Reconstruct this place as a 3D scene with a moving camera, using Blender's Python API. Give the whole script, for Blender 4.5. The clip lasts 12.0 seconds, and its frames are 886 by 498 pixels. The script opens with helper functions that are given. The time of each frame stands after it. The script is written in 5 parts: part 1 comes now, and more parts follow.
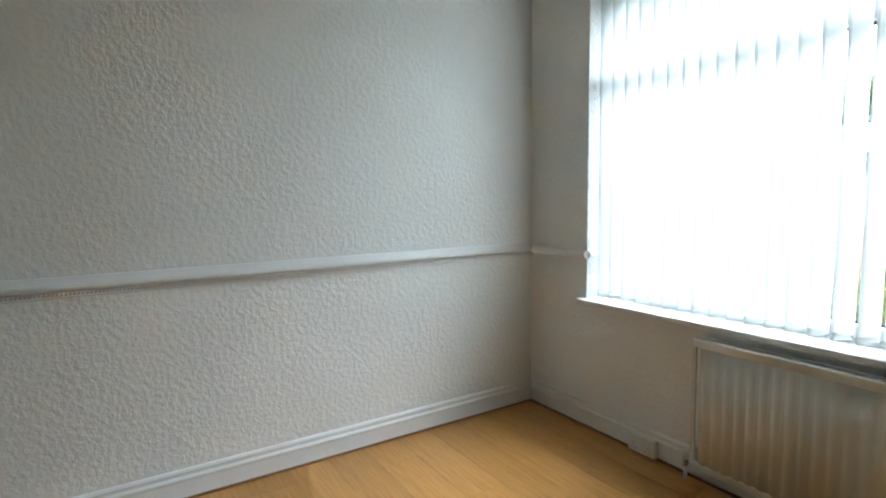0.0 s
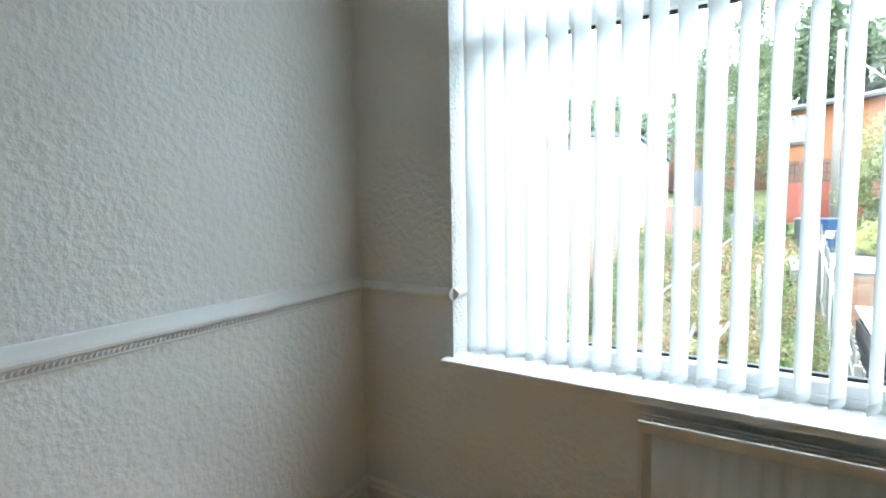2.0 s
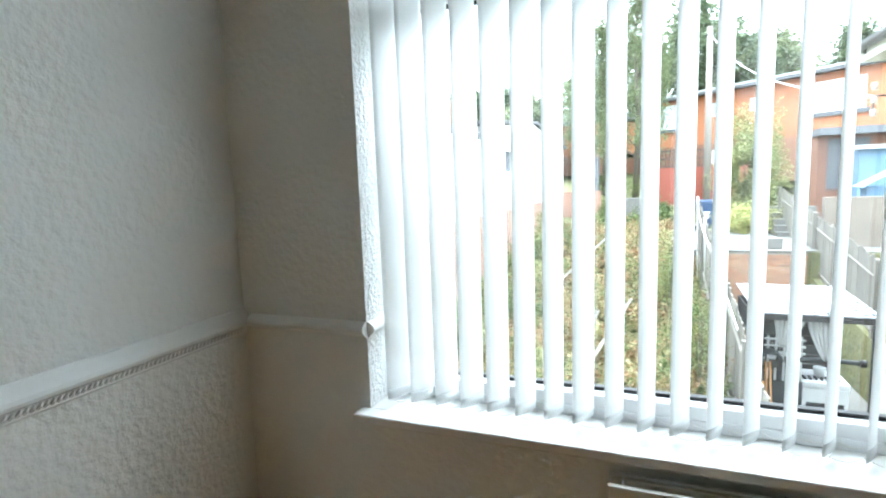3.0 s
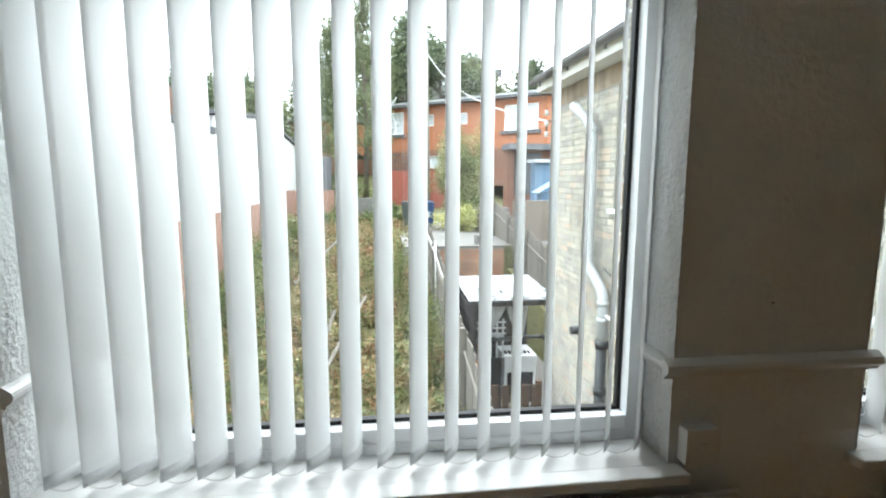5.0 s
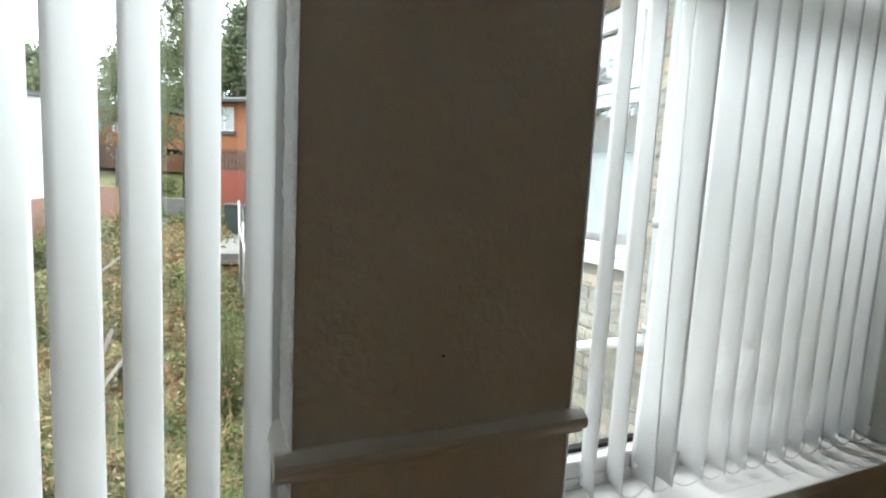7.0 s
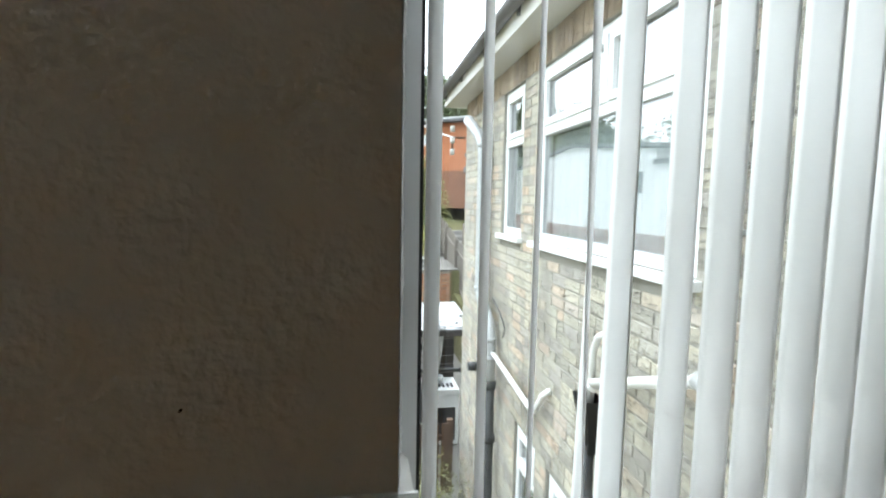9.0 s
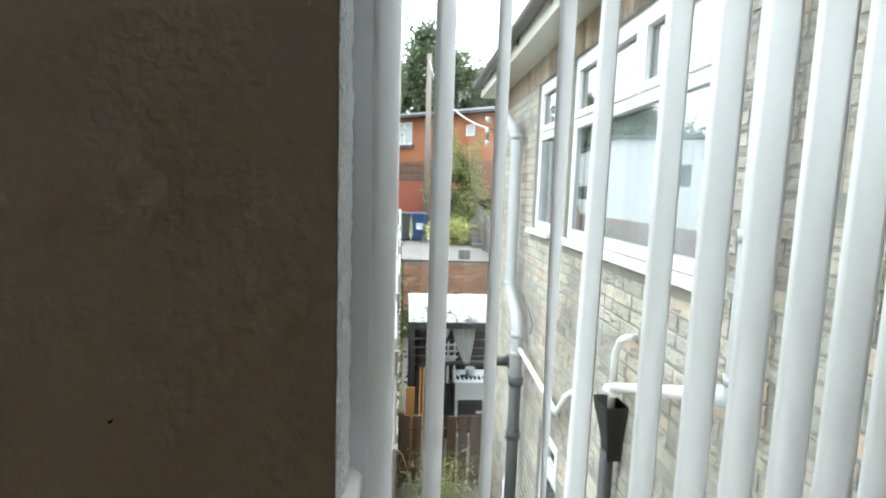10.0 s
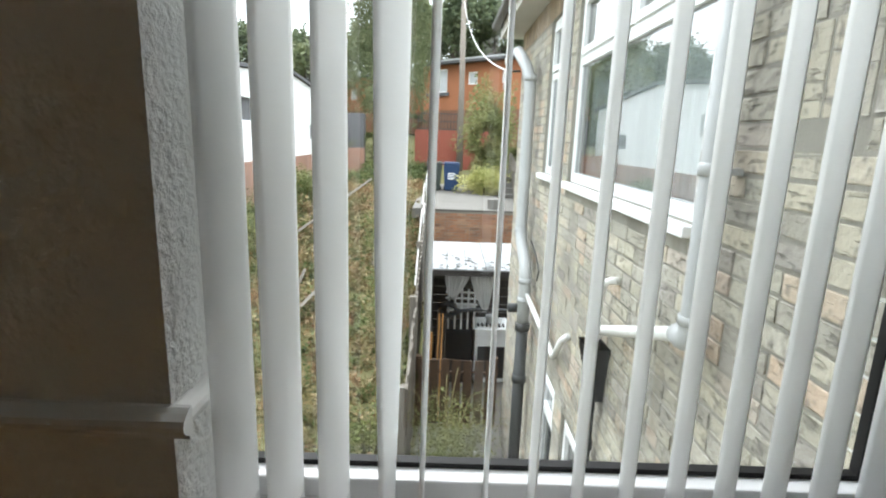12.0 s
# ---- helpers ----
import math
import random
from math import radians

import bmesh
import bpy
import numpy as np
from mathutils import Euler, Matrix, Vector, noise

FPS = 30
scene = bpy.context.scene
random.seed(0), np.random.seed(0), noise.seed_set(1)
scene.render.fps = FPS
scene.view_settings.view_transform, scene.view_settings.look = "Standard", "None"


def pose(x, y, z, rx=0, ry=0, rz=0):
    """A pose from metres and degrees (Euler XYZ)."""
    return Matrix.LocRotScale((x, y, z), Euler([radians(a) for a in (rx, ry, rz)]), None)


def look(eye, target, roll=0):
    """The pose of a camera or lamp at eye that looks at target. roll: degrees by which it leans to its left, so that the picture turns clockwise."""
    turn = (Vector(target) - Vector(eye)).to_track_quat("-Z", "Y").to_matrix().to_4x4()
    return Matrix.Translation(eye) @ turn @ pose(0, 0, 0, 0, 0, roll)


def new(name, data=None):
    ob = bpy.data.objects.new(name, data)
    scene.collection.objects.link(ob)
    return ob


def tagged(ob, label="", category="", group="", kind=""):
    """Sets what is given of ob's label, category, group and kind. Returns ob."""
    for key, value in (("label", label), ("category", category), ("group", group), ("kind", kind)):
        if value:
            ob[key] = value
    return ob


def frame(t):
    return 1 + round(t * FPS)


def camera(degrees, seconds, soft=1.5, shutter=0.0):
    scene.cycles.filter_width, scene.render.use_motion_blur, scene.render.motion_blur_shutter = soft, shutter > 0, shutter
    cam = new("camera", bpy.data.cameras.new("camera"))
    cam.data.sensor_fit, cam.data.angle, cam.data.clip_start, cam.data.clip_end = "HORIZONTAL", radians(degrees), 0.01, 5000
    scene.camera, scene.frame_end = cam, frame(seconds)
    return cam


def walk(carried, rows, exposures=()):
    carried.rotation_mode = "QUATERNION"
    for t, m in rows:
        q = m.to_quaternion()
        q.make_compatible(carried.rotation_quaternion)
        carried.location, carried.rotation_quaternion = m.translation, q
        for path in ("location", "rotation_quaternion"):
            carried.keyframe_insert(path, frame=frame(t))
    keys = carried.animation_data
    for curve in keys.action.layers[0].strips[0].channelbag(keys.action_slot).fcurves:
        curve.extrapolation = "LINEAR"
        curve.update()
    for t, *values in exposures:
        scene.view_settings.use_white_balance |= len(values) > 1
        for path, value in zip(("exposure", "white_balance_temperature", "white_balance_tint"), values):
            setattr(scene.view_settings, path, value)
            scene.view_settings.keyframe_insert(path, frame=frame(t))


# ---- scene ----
cam = camera(81.2, 12.0, soft=2.0)
PATH = [
    (0, (2.413, -2.168, 1.274), (0.729, -1.107, 1.084), -0.8),
    (0.5, (2.162, -2.055, 1.263), (0.662, -0.75, 1.043), -0.7),
    (1, (1.926, -1.832, 1.282), (0.409, -0.551, 1.037), 0.4),
    (1.5, (1.685, -1.696, 1.259), (0.262, -0.308, 1.045), 0.0),
    (2, (1.44, -1.628, 1.315), (0.378, 0.056, 1.124), -1.0),
    (2.5, (1.267, -1.517, 1.296), (0.33, 0.242, 1.137), 0.0),
    (3, (1.215, -1.29, 1.38), (0.484, 0.553, 1.13), -2.0),
    (3.5, (1.183, -1.27, 1.438), (0.85, 0.683, 1.161), -0.5),
    (5.3, (1.224, -1.035, 1.4), (1.487, 0.929, 1.126), 0.0),
    (5.5, (1.337, -0.999, 1.402), (1.561, 0.968, 1.121), 0.1),
    (6, (1.524, -0.879, 1.407), (2.036, 1.036, 1.143), 1.6),
    (6.5, (1.656, -0.83, 1.394), (2.395, 1.009, 1.127), -0.5),
    (7, (1.783, -0.754, 1.385), (2.598, 1.058, 1.156), 3.0),
    (7.3, (1.884, -0.776, 1.398), (2.66, 1.05, 1.15), 1.2),
    (7.5, (1.966, -0.786, 1.394), (2.655, 1.074, 1.137), -0.5),
    (9.3, (2.386, -0.633, 1.375), (2.667, 1.340, 1.190), 0.9),
    (9.5, (2.405, -0.624, 1.398), (2.666, 1.349, 1.196), 0.4),
    (9.8, (2.443, -0.630, 1.406), (2.633, 1.350, 1.189), 1.2),
    (10, (2.480, -0.626, 1.404), (2.632, 1.356, 1.174), 1.9),
    (10.2, (2.489, -0.621, 1.401), (2.604, 1.362, 1.156), 2.5),
    (10.5, (2.572, -0.659, 1.393), (2.625, 1.323, 1.133), 2.8),
    (11, (2.665, -0.675, 1.398), (2.66, 1.304, 1.109), 1.8),
    (11.5, (2.706, -0.648, 1.375), (2.684, 1.328, 1.065), 1.8),
    (12, (2.763, -0.647, 1.354), (2.77, 1.309, 0.936), 1.9),
]
EXPOSURES = [(0, 2.6, 5750, 3), (1.0, 2.42, 5650, 3), (1.5, 2.38, 5650, 3), (2.5, 2.26, 5750, 3), (3.0, 2.1, 5900, 4), (3.7, 1.75, 6150, 6), (5.3, 1.2, 6350, 8), (7.0, 1.14, 6500, 9), (9.5, 1.05, 6350, 8), (11, 0.93, 6450, 10), (12, 0.85, 6600, 10)]
walk(cam, [(t, look(eye, target, roll)) for t, eye, target, roll in PATH], EXPOSURES)

# sky and sun: a bright overcast day
world = bpy.data.worlds.new("sky")
scene.world = world
world.use_nodes = True
wn, wl = world.node_tree.nodes, world.node_tree.links
sky = wn.new("ShaderNodeTexSky")
sky.sky_type = "NISHITA"
sky.sun_disc = False
sky.sun_elevation = radians(49)
sky.sun_rotation = radians(-5)
haze = wn.new("ShaderNodeMix")
haze.data_type = "RGBA"
haze.inputs[0].default_value = 0.8
haze.inputs[7].default_value = (12.3, 13.6, 14.3, 1)
wl.new(sky.outputs[0], haze.inputs[6])
where = wn.new("ShaderNodeTexCoord")
split = wn.new("ShaderNodeSeparateXYZ")
wl.new(where.outputs["Generated"], split.inputs[0])
rise = wn.new("ShaderNodeMapRange")
rise.inputs[3].default_value, rise.inputs[4].default_value = 0.72, 1.9
wl.new(split.outputs[2], rise.inputs[0])
cloud = wn.new("ShaderNodeVectorMath")
cloud.operation = "SCALE"
wl.new(haze.outputs[2], cloud.inputs[0])
wl.new(rise.outputs[0], cloud.inputs["Scale"])
wl.new(cloud.outputs[0], wn["Background"].inputs[0])
wn["Background"].inputs[1].default_value = 0.16
sun = new("sun", bpy.data.lights.new("sun", "SUN"))
sun.data.energy = 1.2
sun.data.angle = radians(50)
sun.data.color = (1.0, 0.98, 0.95)
sun.matrix_world = look((-1.0, 18, 14), (0, 6, 0))


# ---- materials ----
def mat(name, color, rough=0.6, spec=0.4, metal=0.0, grain=0.0, grain_scale=60.0, stain=0.0, stain_scale=1.5,
        stain_color=None, bump=0.0, bump_scale=80.0, bump_detail=4.0, island=0.0, obj=0.0, streak=None, dist=0.004):
    """Two scales of variation (grain, stains) and a fine relief over a plain colour."""
    m = bpy.data.materials.new(name)
    m.use_nodes = True
    n, l = m.node_tree.nodes, m.node_tree.links
    b = n["Principled BSDF"]
    b.inputs["Base Color"].default_value = (*color, 1)
    b.inputs["Roughness"].default_value = rough
    b.inputs["Specular IOR Level"].default_value = spec
    b.inputs["Metallic"].default_value = metal
    tc = n.new("ShaderNodeTexCoord")
    src = tc.outputs["Object"]
    if streak:
        mp = n.new("ShaderNodeMapping")
        mp.inputs["Scale"].default_value = streak
        l.new(src, mp.inputs[0])
        src = mp.outputs[0]
    col = None

    def mixc(fac, a, c2, blend="MIX"):
        x = n.new("ShaderNodeMix")
        x.data_type, x.blend_type = "RGBA", blend
        if isinstance(fac, float):
            x.inputs[0].default_value = fac
        else:
            l.new(fac, x.inputs[0])
        for k, v in ((6, a), (7, c2)):
            if isinstance(v, tuple):
                x.inputs[k].default_value = (*v, 1)
            else:
                l.new(v, x.inputs[k])
        return x.outputs[2]

    def noise_fac(scale, lo, hi, detail=5.0, vec=None):
        t = n.new("ShaderNodeTexNoise")
        t.inputs["Scale"].default_value = scale
        t.inputs["Detail"].default_value = detail
        l.new(vec or src, t.inputs["Vector"])
        r = n.new("ShaderNodeMapRange")
        r.inputs[1].default_value, r.inputs[2].default_value = lo, hi
        l.new(t.outputs["Fac"], r.inputs[0])
        return r.outputs[0]
    cur = color
    if obj or island:
        g = n.new("ShaderNodeObjectInfo" if obj else "ShaderNodeNewGeometry")
        r = n.new("ShaderNodeMapRange")
        r.inputs[3].default_value, r.inputs[4].default_value = 1 - (obj or island), 1 + (obj or island)
        l.new(g.outputs["Random" if obj else "Random Per Island"], r.inputs[0])
        c = n.new("ShaderNodeCombineColor")
        for k in range(3):
            l.new(r.outputs[0], c.inputs[k])
        cur = mixc(1.0, cur, c.outputs[0], "MULTIPLY")
    if stain:
        sc = stain_color or tuple(v * 0.45 for v in color)
        f = noise_fac(stain_scale, 0.45, 0.75)
        mm = n.new("ShaderNodeMath")
        mm.operation = "MULTIPLY"
        l.new(f, mm.inputs[0])
        mm.inputs[1].default_value = stain
        cur = mixc(mm.outputs[0], cur, sc)
    if grain:
        f = noise_fac(grain_scale, 0.3, 0.7)
        mm = n.new("ShaderNodeMath")
        mm.operation = "MULTIPLY"
        l.new(f, mm.inputs[0])
        mm.inputs[1].default_value = grain
        dark = tuple(v * 0.5 for v in color)
        cur = mixc(mm.outputs[0], cur, dark)
    if not isinstance(cur, tuple):
        l.new(cur, b.inputs["Base Color"])
    if bump:
        t = n.new("ShaderNodeTexNoise")
        t.inputs["Scale"].default_value = bump_scale
        t.inputs["Detail"].default_value = bump_detail
        l.new(src, t.inputs["Vector"])
        bp = n.new("ShaderNodeBump")
        bp.inputs["Strength"].default_value = bump
        bp.inputs["Distance"].default_value = dist
        l.new(t.outputs["Fac"], bp.inputs["Height"])
        l.new(bp.outputs[0], b.inputs["Normal"])
    return m


PLASTER = mat("embossed_wallpaper", (0.86, 0.865, 0.84), 0.55, 0.35, bump=0.65, bump_scale=42, bump_detail=2.5, stain=0.08, stain_scale=1.3, dist=0.009)
PAINT = mat("white_gloss_paint", (0.84, 0.84, 0.82), 0.3, 0.5, grain=0.04, grain_scale=30, bump=0.05, bump_scale=40)
CEIL = mat("ceiling_paint", (0.8, 0.8, 0.78), 0.8, 0.2, bump=0.3, bump_scale=60, stain=0.05)
UPVC = mat("white_upvc", (0.82, 0.83, 0.84), 0.28, 0.5, grain=0.03, grain_scale=8)
OUT_UPVC = mat("weathered_upvc", (0.8, 0.81, 0.81), 0.35, 0.5, stain=0.12, stain_scale=5, grain=0.04)
GASKET = mat("black_rubber", (0.015, 0.015, 0.016), 0.6, 0.3, grain=0.1)
RADP = mat("cream_radiator_enamel", (0.76, 0.73, 0.65), 0.4, 0.4, stain=0.05, stain_scale=4, grain=0.03)
CHROME = mat("chrome", (0.7, 0.7, 0.7), 0.15, 0.5, metal=1.0, grain=0.1)
PLASTIC = mat("white_plastic", (0.78, 0.77, 0.73), 0.35, 0.5, grain=0.04)
DARKP = mat("dark_plastic", (0.02, 0.02, 0.022), 0.45, 0.4, grain=0.1)
LAMINATE = mat("oak_laminate", (0.56, 0.28, 0.075), 0.33, 0.5, grain=0.5, grain_scale=9, stain=0.25, stain_scale=3, streak=(0.6, 9, 1), obj=0.1)
GROUT = mat("dark_gap", (0.05, 0.035, 0.02), 0.8, 0.1, grain=0.2)


def fabric(name="blind_fabric", through_light=0.6):
    m = bpy.data.materials.new(name)
    m.use_nodes = True
    n, l = m.node_tree.nodes, m.node_tree.links
    n.remove(n["Principled BSDF"])
    out = n["Material Output"]
    d = n.new("ShaderNodeBsdfDiffuse")
    t = n.new("ShaderNodeBsdfTranslucent")
    mx = n.new("ShaderNodeMixShader")
    w = n.new("ShaderNodeTexNoise")
    w.inputs["Scale"].default_value = 25
    tc = n.new("ShaderNodeTexCoord")
    mp = n.new("ShaderNodeMapping")
    mp.inputs["Scale"].default_value = (1, 1, 6)
    l.new(tc.outputs["Object"], mp.inputs[0])
    l.new(mp.outputs[0], w.inputs["Vector"])
    r = n.new("ShaderNodeMix")
    r.data_type = "RGBA"
    l.new(w.outputs["Fac"], r.inputs[0])
    r.inputs[6].default_value = (0.98, 0.985, 0.98, 1)
    r.inputs[7].default_value = (0.95, 0.96, 0.96, 1)
    l.new(r.outputs[2], d.inputs[0])
    l.new(r.outputs[2], t.inputs[0])
    mx.inputs[0].default_value = through_light
    l.new(d.outputs[0], mx.inputs[1])
    l.new(t.outputs[0], mx.inputs[2])
    l.new(mx.outputs[0], out.inputs[0])
    return m


def glass(name="window_glass", tint=(1, 1, 1), refl=1.0):
    m = bpy.data.materials.new(name)
    m.use_nodes = True
    n, l = m.node_tree.nodes, m.node_tree.links
    n.remove(n["Principled BSDF"])
    g = n.new("ShaderNodeBsdfGlossy")
    g.inputs["Roughness"].default_value = 0.0
    t = n.new("ShaderNodeBsdfTransparent")
    t.inputs[0].default_value = (*tint, 1)
    f = n.new("ShaderNodeLayerWeight")
    f.inputs[0].default_value = 0.5
    pw = n.new("ShaderNodeMath")
    pw.operation = "POWER"
    pw.inputs[1].default_value = 4.0
    l.new(f.outputs["Facing"], pw.inputs[0])
    mu = n.new("ShaderNodeMath")
    mu.operation = "MULTIPLY_ADD"
    mu.use_clamp = True
    mu.inputs[1].default_value, mu.inputs[2].default_value = 0.9, 0.04 * refl
    l.new(pw.outputs[0], mu.inputs[0])
    mx = n.new("ShaderNodeMixShader")
    l.new(mu.outputs[0], mx.inputs[0])
    l.new(t.outputs[0], mx.inputs[1])
    l.new(g.outputs[0], mx.inputs[2])
    l.new(mx.outputs[0], n["Material Output"].inputs[0])
    return m


FABRIC = fabric()
POCKET = fabric("doubled_blind_fabric", 0.3)
GLASS = glass()
GLASS_FAR = glass("reflecting_window_glass", (0.90, 0.92, 0.92), 6.0)
# Dark beige on the two unseen walls, to dim bounced light on the pier.
DIM_UNSEEN = mat("bounce_cutting_beige", (0.255, 0.236, 0.18), 0.7, 0.3, grain=0.1, stain=0.1)


# ---- shaping helpers ----
def obj(name, bm, material, parent=None, label=""):
    me = bpy.data.meshes.new(name)
    bmesh.ops.recalc_face_normals(bm, faces=bm.faces)
    bm.to_mesh(me)
    bm.free()
    me.materials.append(material)
    ob = new(name, me)
    if parent:
        ob.parent = parent
    if label:
        tagged(ob, label)
    return ob


part = obj


def box_bm(bm, x0, x1, y0, y1, z0, z1, bevel=0.0):
    vs = [bm.verts.new(p) for p in ((x0, y0, z0), (x1, y0, z0), (x1, y1, z0), (x0, y1, z0), (x0, y0, z1), (x1, y0, z1), (x1, y1, z1), (x0, y1, z1))]
    fs = [bm.faces.new([vs[i] for i in q]) for q in ((3, 2, 1, 0), (4, 5, 6, 7), (0, 1, 5, 4), (1, 2, 6, 5), (2, 3, 7, 6), (3, 0, 4, 7))]
    if bevel:
        es = list({e for f in fs for e in f.edges})
        bmesh.ops.bevel(bm, geom=es, offset=bevel, segments=2, affect="EDGES", profile=0.6)
    return bm


def box(x0, x1, y0, y1, z0, z1, bevel=0.0):
    return box_bm(bmesh.new(), x0, x1, y0, y1, z0, z1, bevel)


def tube_bm(bm, pts, r, seg=10, cap=True, radii=None):
    pts = [Vector(p) for p in pts]
    rings = []
    a = None
    for i, p in enumerate(pts):
        d = (pts[min(i + 1, len(pts) - 1)] - pts[max(i - 1, 0)]).normalized()
        if a is None:
            a = d.cross(Vector((0, 0, 1)))
            if a.length < 0.05:
                a = d.cross(Vector((0, 1, 0)))
        a = (a - d * a.dot(d)).normalized()
        b = d.cross(a)
        rr = radii[i] if radii else r
        rings.append([bm.verts.new(p + a * rr * math.cos(k * math.tau / seg) + b * rr * math.sin(k * math.tau / seg)) for k in range(seg)])
    for q, w in zip(rings, rings[1:]):
        for k in range(seg):
            f = bm.faces.new((q[k], q[(k + 1) % seg], w[(k + 1) % seg], w[k]))
            f.smooth = seg > 6
    if cap:
        bm.faces.new(rings[0])
        bm.faces.new(rings[-1][::-1])
    return bm


def tube(pts, r, seg=10, radii=None):
    return tube_bm(bmesh.new(), pts, r, seg, True, radii)


def extrude_profile(prof, a, b, out):
    """A moulding with the profile [(proud, z)] along the wall line a-b; out is the way it stands proud."""
    bm = bmesh.new()
    o = Vector((out[0], out[1], 0))
    ring = []
    for e in (a, b):
        ring.append([bm.verts.new(Vector((e[0], e[1], 0)) + o * p + Vector((0, 0, z))) for p, z in prof])
    n = len(prof)
    for i in range(n):
        bm.faces.new((ring[0][i], ring[0][(i + 1) % n], ring[1][(i + 1) % n], ring[1][i]))
    bm.faces.new(ring[0][::-1])
    bm.faces.new(ring[1])
    return bm


def thing(name, at, label, category, group=""):
    e = new(name)
    e.location = at
    e.empty_display_size = 0.1
    return tagged(e, label, category, group)


def world_parent(ob, parent):
    """Parents a mesh made in world places to a thing whose base is elsewhere."""
    ob.parent = parent
    bpy.context.view_layer.update()
    ob.matrix_parent_inverse = Matrix.Translation(-parent.matrix_world.translation)
    return ob


def wpart(name, bm, material, parent, label=""):
    ob = obj(name, bm, material, None, label)
    off = Vector(parent.location)
    if parent.parent:
        off = off + Vector(parent.parent.location)
    ob.data.transform(Matrix.Translation(-off))
    ob.parent = parent
    return ob


# ---- room shell ----
RX, RY, RZ = 4.15, -3.6, 2.52
W1 = (0.453, 1.892)
W2 = (2.400, 3.56)
SILL, HEAD = 0.723, 2.36
YO = 0.30


def structure(name, bm, material, label):
    return tagged(obj(name, bm, material), label, "", "", "structure")


sub = structure("subfloor", box(0, RX, RY, 0, -0.2, -0.012), GROUT, "dark underfloor below oak laminate boards")
bm = bmesh.new()
for x0, x1, z0, z1 in ((-0.25, W1[0], -0.2, 2.7), (W1[1], W2[0], -0.2, 2.7), (W2[1], 4.4, -0.2, 2.7),
                       (W1[0], W1[1], -0.2, SILL - 0.03), (W1[0], W1[1], HEAD, 2.7), (W2[0], W2[1], -0.2, SILL - 0.03), (W2[0], W2[1], HEAD, 2.7)):
    box_bm(bm, x0, x1, 0, YO, z0, z1)
bmesh.ops.remove_doubles(bm, verts=bm.verts, dist=0.0001)
wall_n = structure("wall_north", bm, PLASTER, "white embossed wallpaper wall with two window openings and a pier between")
structure("wall_west", box(-0.25, 0, RY, 0, -0.2, 2.7), PLASTER, "white embossed wallpaper wall with dado rail")
# side and back walls are out of view; their tone only holds down the bounce
structure("wall_east", box(RX, RX + 0.25, RY, 0, -0.2, 2.7), DIM_UNSEEN, "unseen side wall, dark beige to cut bounced light")
structure("wall_south", box(-0.25, RX + 0.25, RY - 0.25, RY, -0.2, 2.7), DIM_UNSEEN, "unseen back wall, dark beige to cut bounced light")
structure("ceiling", box(0, RX, RY, 0, RZ, RZ + 0.2), CEIL, "plain white painted ceiling")

RAIL = [(0, 0.922), (0.010, 0.922), (0.012, 0.927), (0.010, 0.932), (0.010, 0.946), (0.020, 0.949), (0.027, 0.955), (0.029, 0.963), (0.026, 0.972), (0.019, 0.982), (0.012, 0.992), (0.006, 1.001), (0, 1.004)]
RAIL_N = [(0, 0.94), (0.010, 0.94), (0.012, 0.947), (0.020, 0.951), (0.025, 0.958), (0.026, 0.965), (0.023, 0.973), (0.014, 0.980), (0.006, 0.985), (0, 0.986)]
SKIRT = [(0, 0), (0.018, 0), (0.018, 0.085), (0.022, 0.09), (0.02, 0.098), (0.014, 0.104), (0.013, 0.114), (0.016, 0.12), (0.01, 0.13), (0, 0.132)]
structure("dado_rail_west", extrude_profile(RAIL, (0, RY), (0, 0), (1, 0)), PAINT, "white gloss painted dado rail with a rope bead below")
structure("dado_rail_corner", extrude_profile(RAIL_N, (0.03, 0), (W1[0], 0), (0, -1)), PAINT, "white gloss painted dado rail beside window")
structure("dado_rail_pier", extrude_profile(RAIL_N, (W1[1] - 0.028, 0), (W2[0] + 0.028, 0), (0, -1)), PAINT, "white gloss painted dado rail across window pier")
structure("dado_rail_return_a", extrude_profile(RAIL_N, (W1[0], 0.0), (W1[0], 0.125), (1, 0)), PAINT, "white dado rail return in window reveal")
structure("dado_rail_return_b", extrude_profile(RAIL_N, (W1[1], 0.0), (W1[1], 0.125), (-1, 0)), PAINT, "white dado rail return in window reveal")
structure("dado_rail_return_c", extrude_profile(RAIL_N, (W2[0], 0.0), (W2[0], 0.125), (1, 0)), PAINT, "white dado rail return in window reveal")
structure("dado_rail_end", extrude_profile(RAIL_N, (W2[1], 0), (RX, 0), (0, -1)), PAINT, "white gloss painted dado rail")
structure("baseboard_west", extrude_profile(SKIRT, (0, RY), (0, 0), (1, 0)), PAINT, "white moulded skirting board")
structure("baseboard_north", extrude_profile(SKIRT, (0.022, 0), (RX, 0), (0, -1)), PAINT, "white moulded skirting board below windows")
bm = bmesh.new()
for i in range(250):
    y = -0.035 - i * 0.0135
    tube_bm(bm, [(0.012, y - 0.0045, 0.934), (0.016, y, 0.939), (0.014, y + 0.0045, 0.944)], 0.0046, 5)
tagged(obj("rope_bead", bm, PAINT), "white rope moulding under the dado rail", "trim", "", "structure")


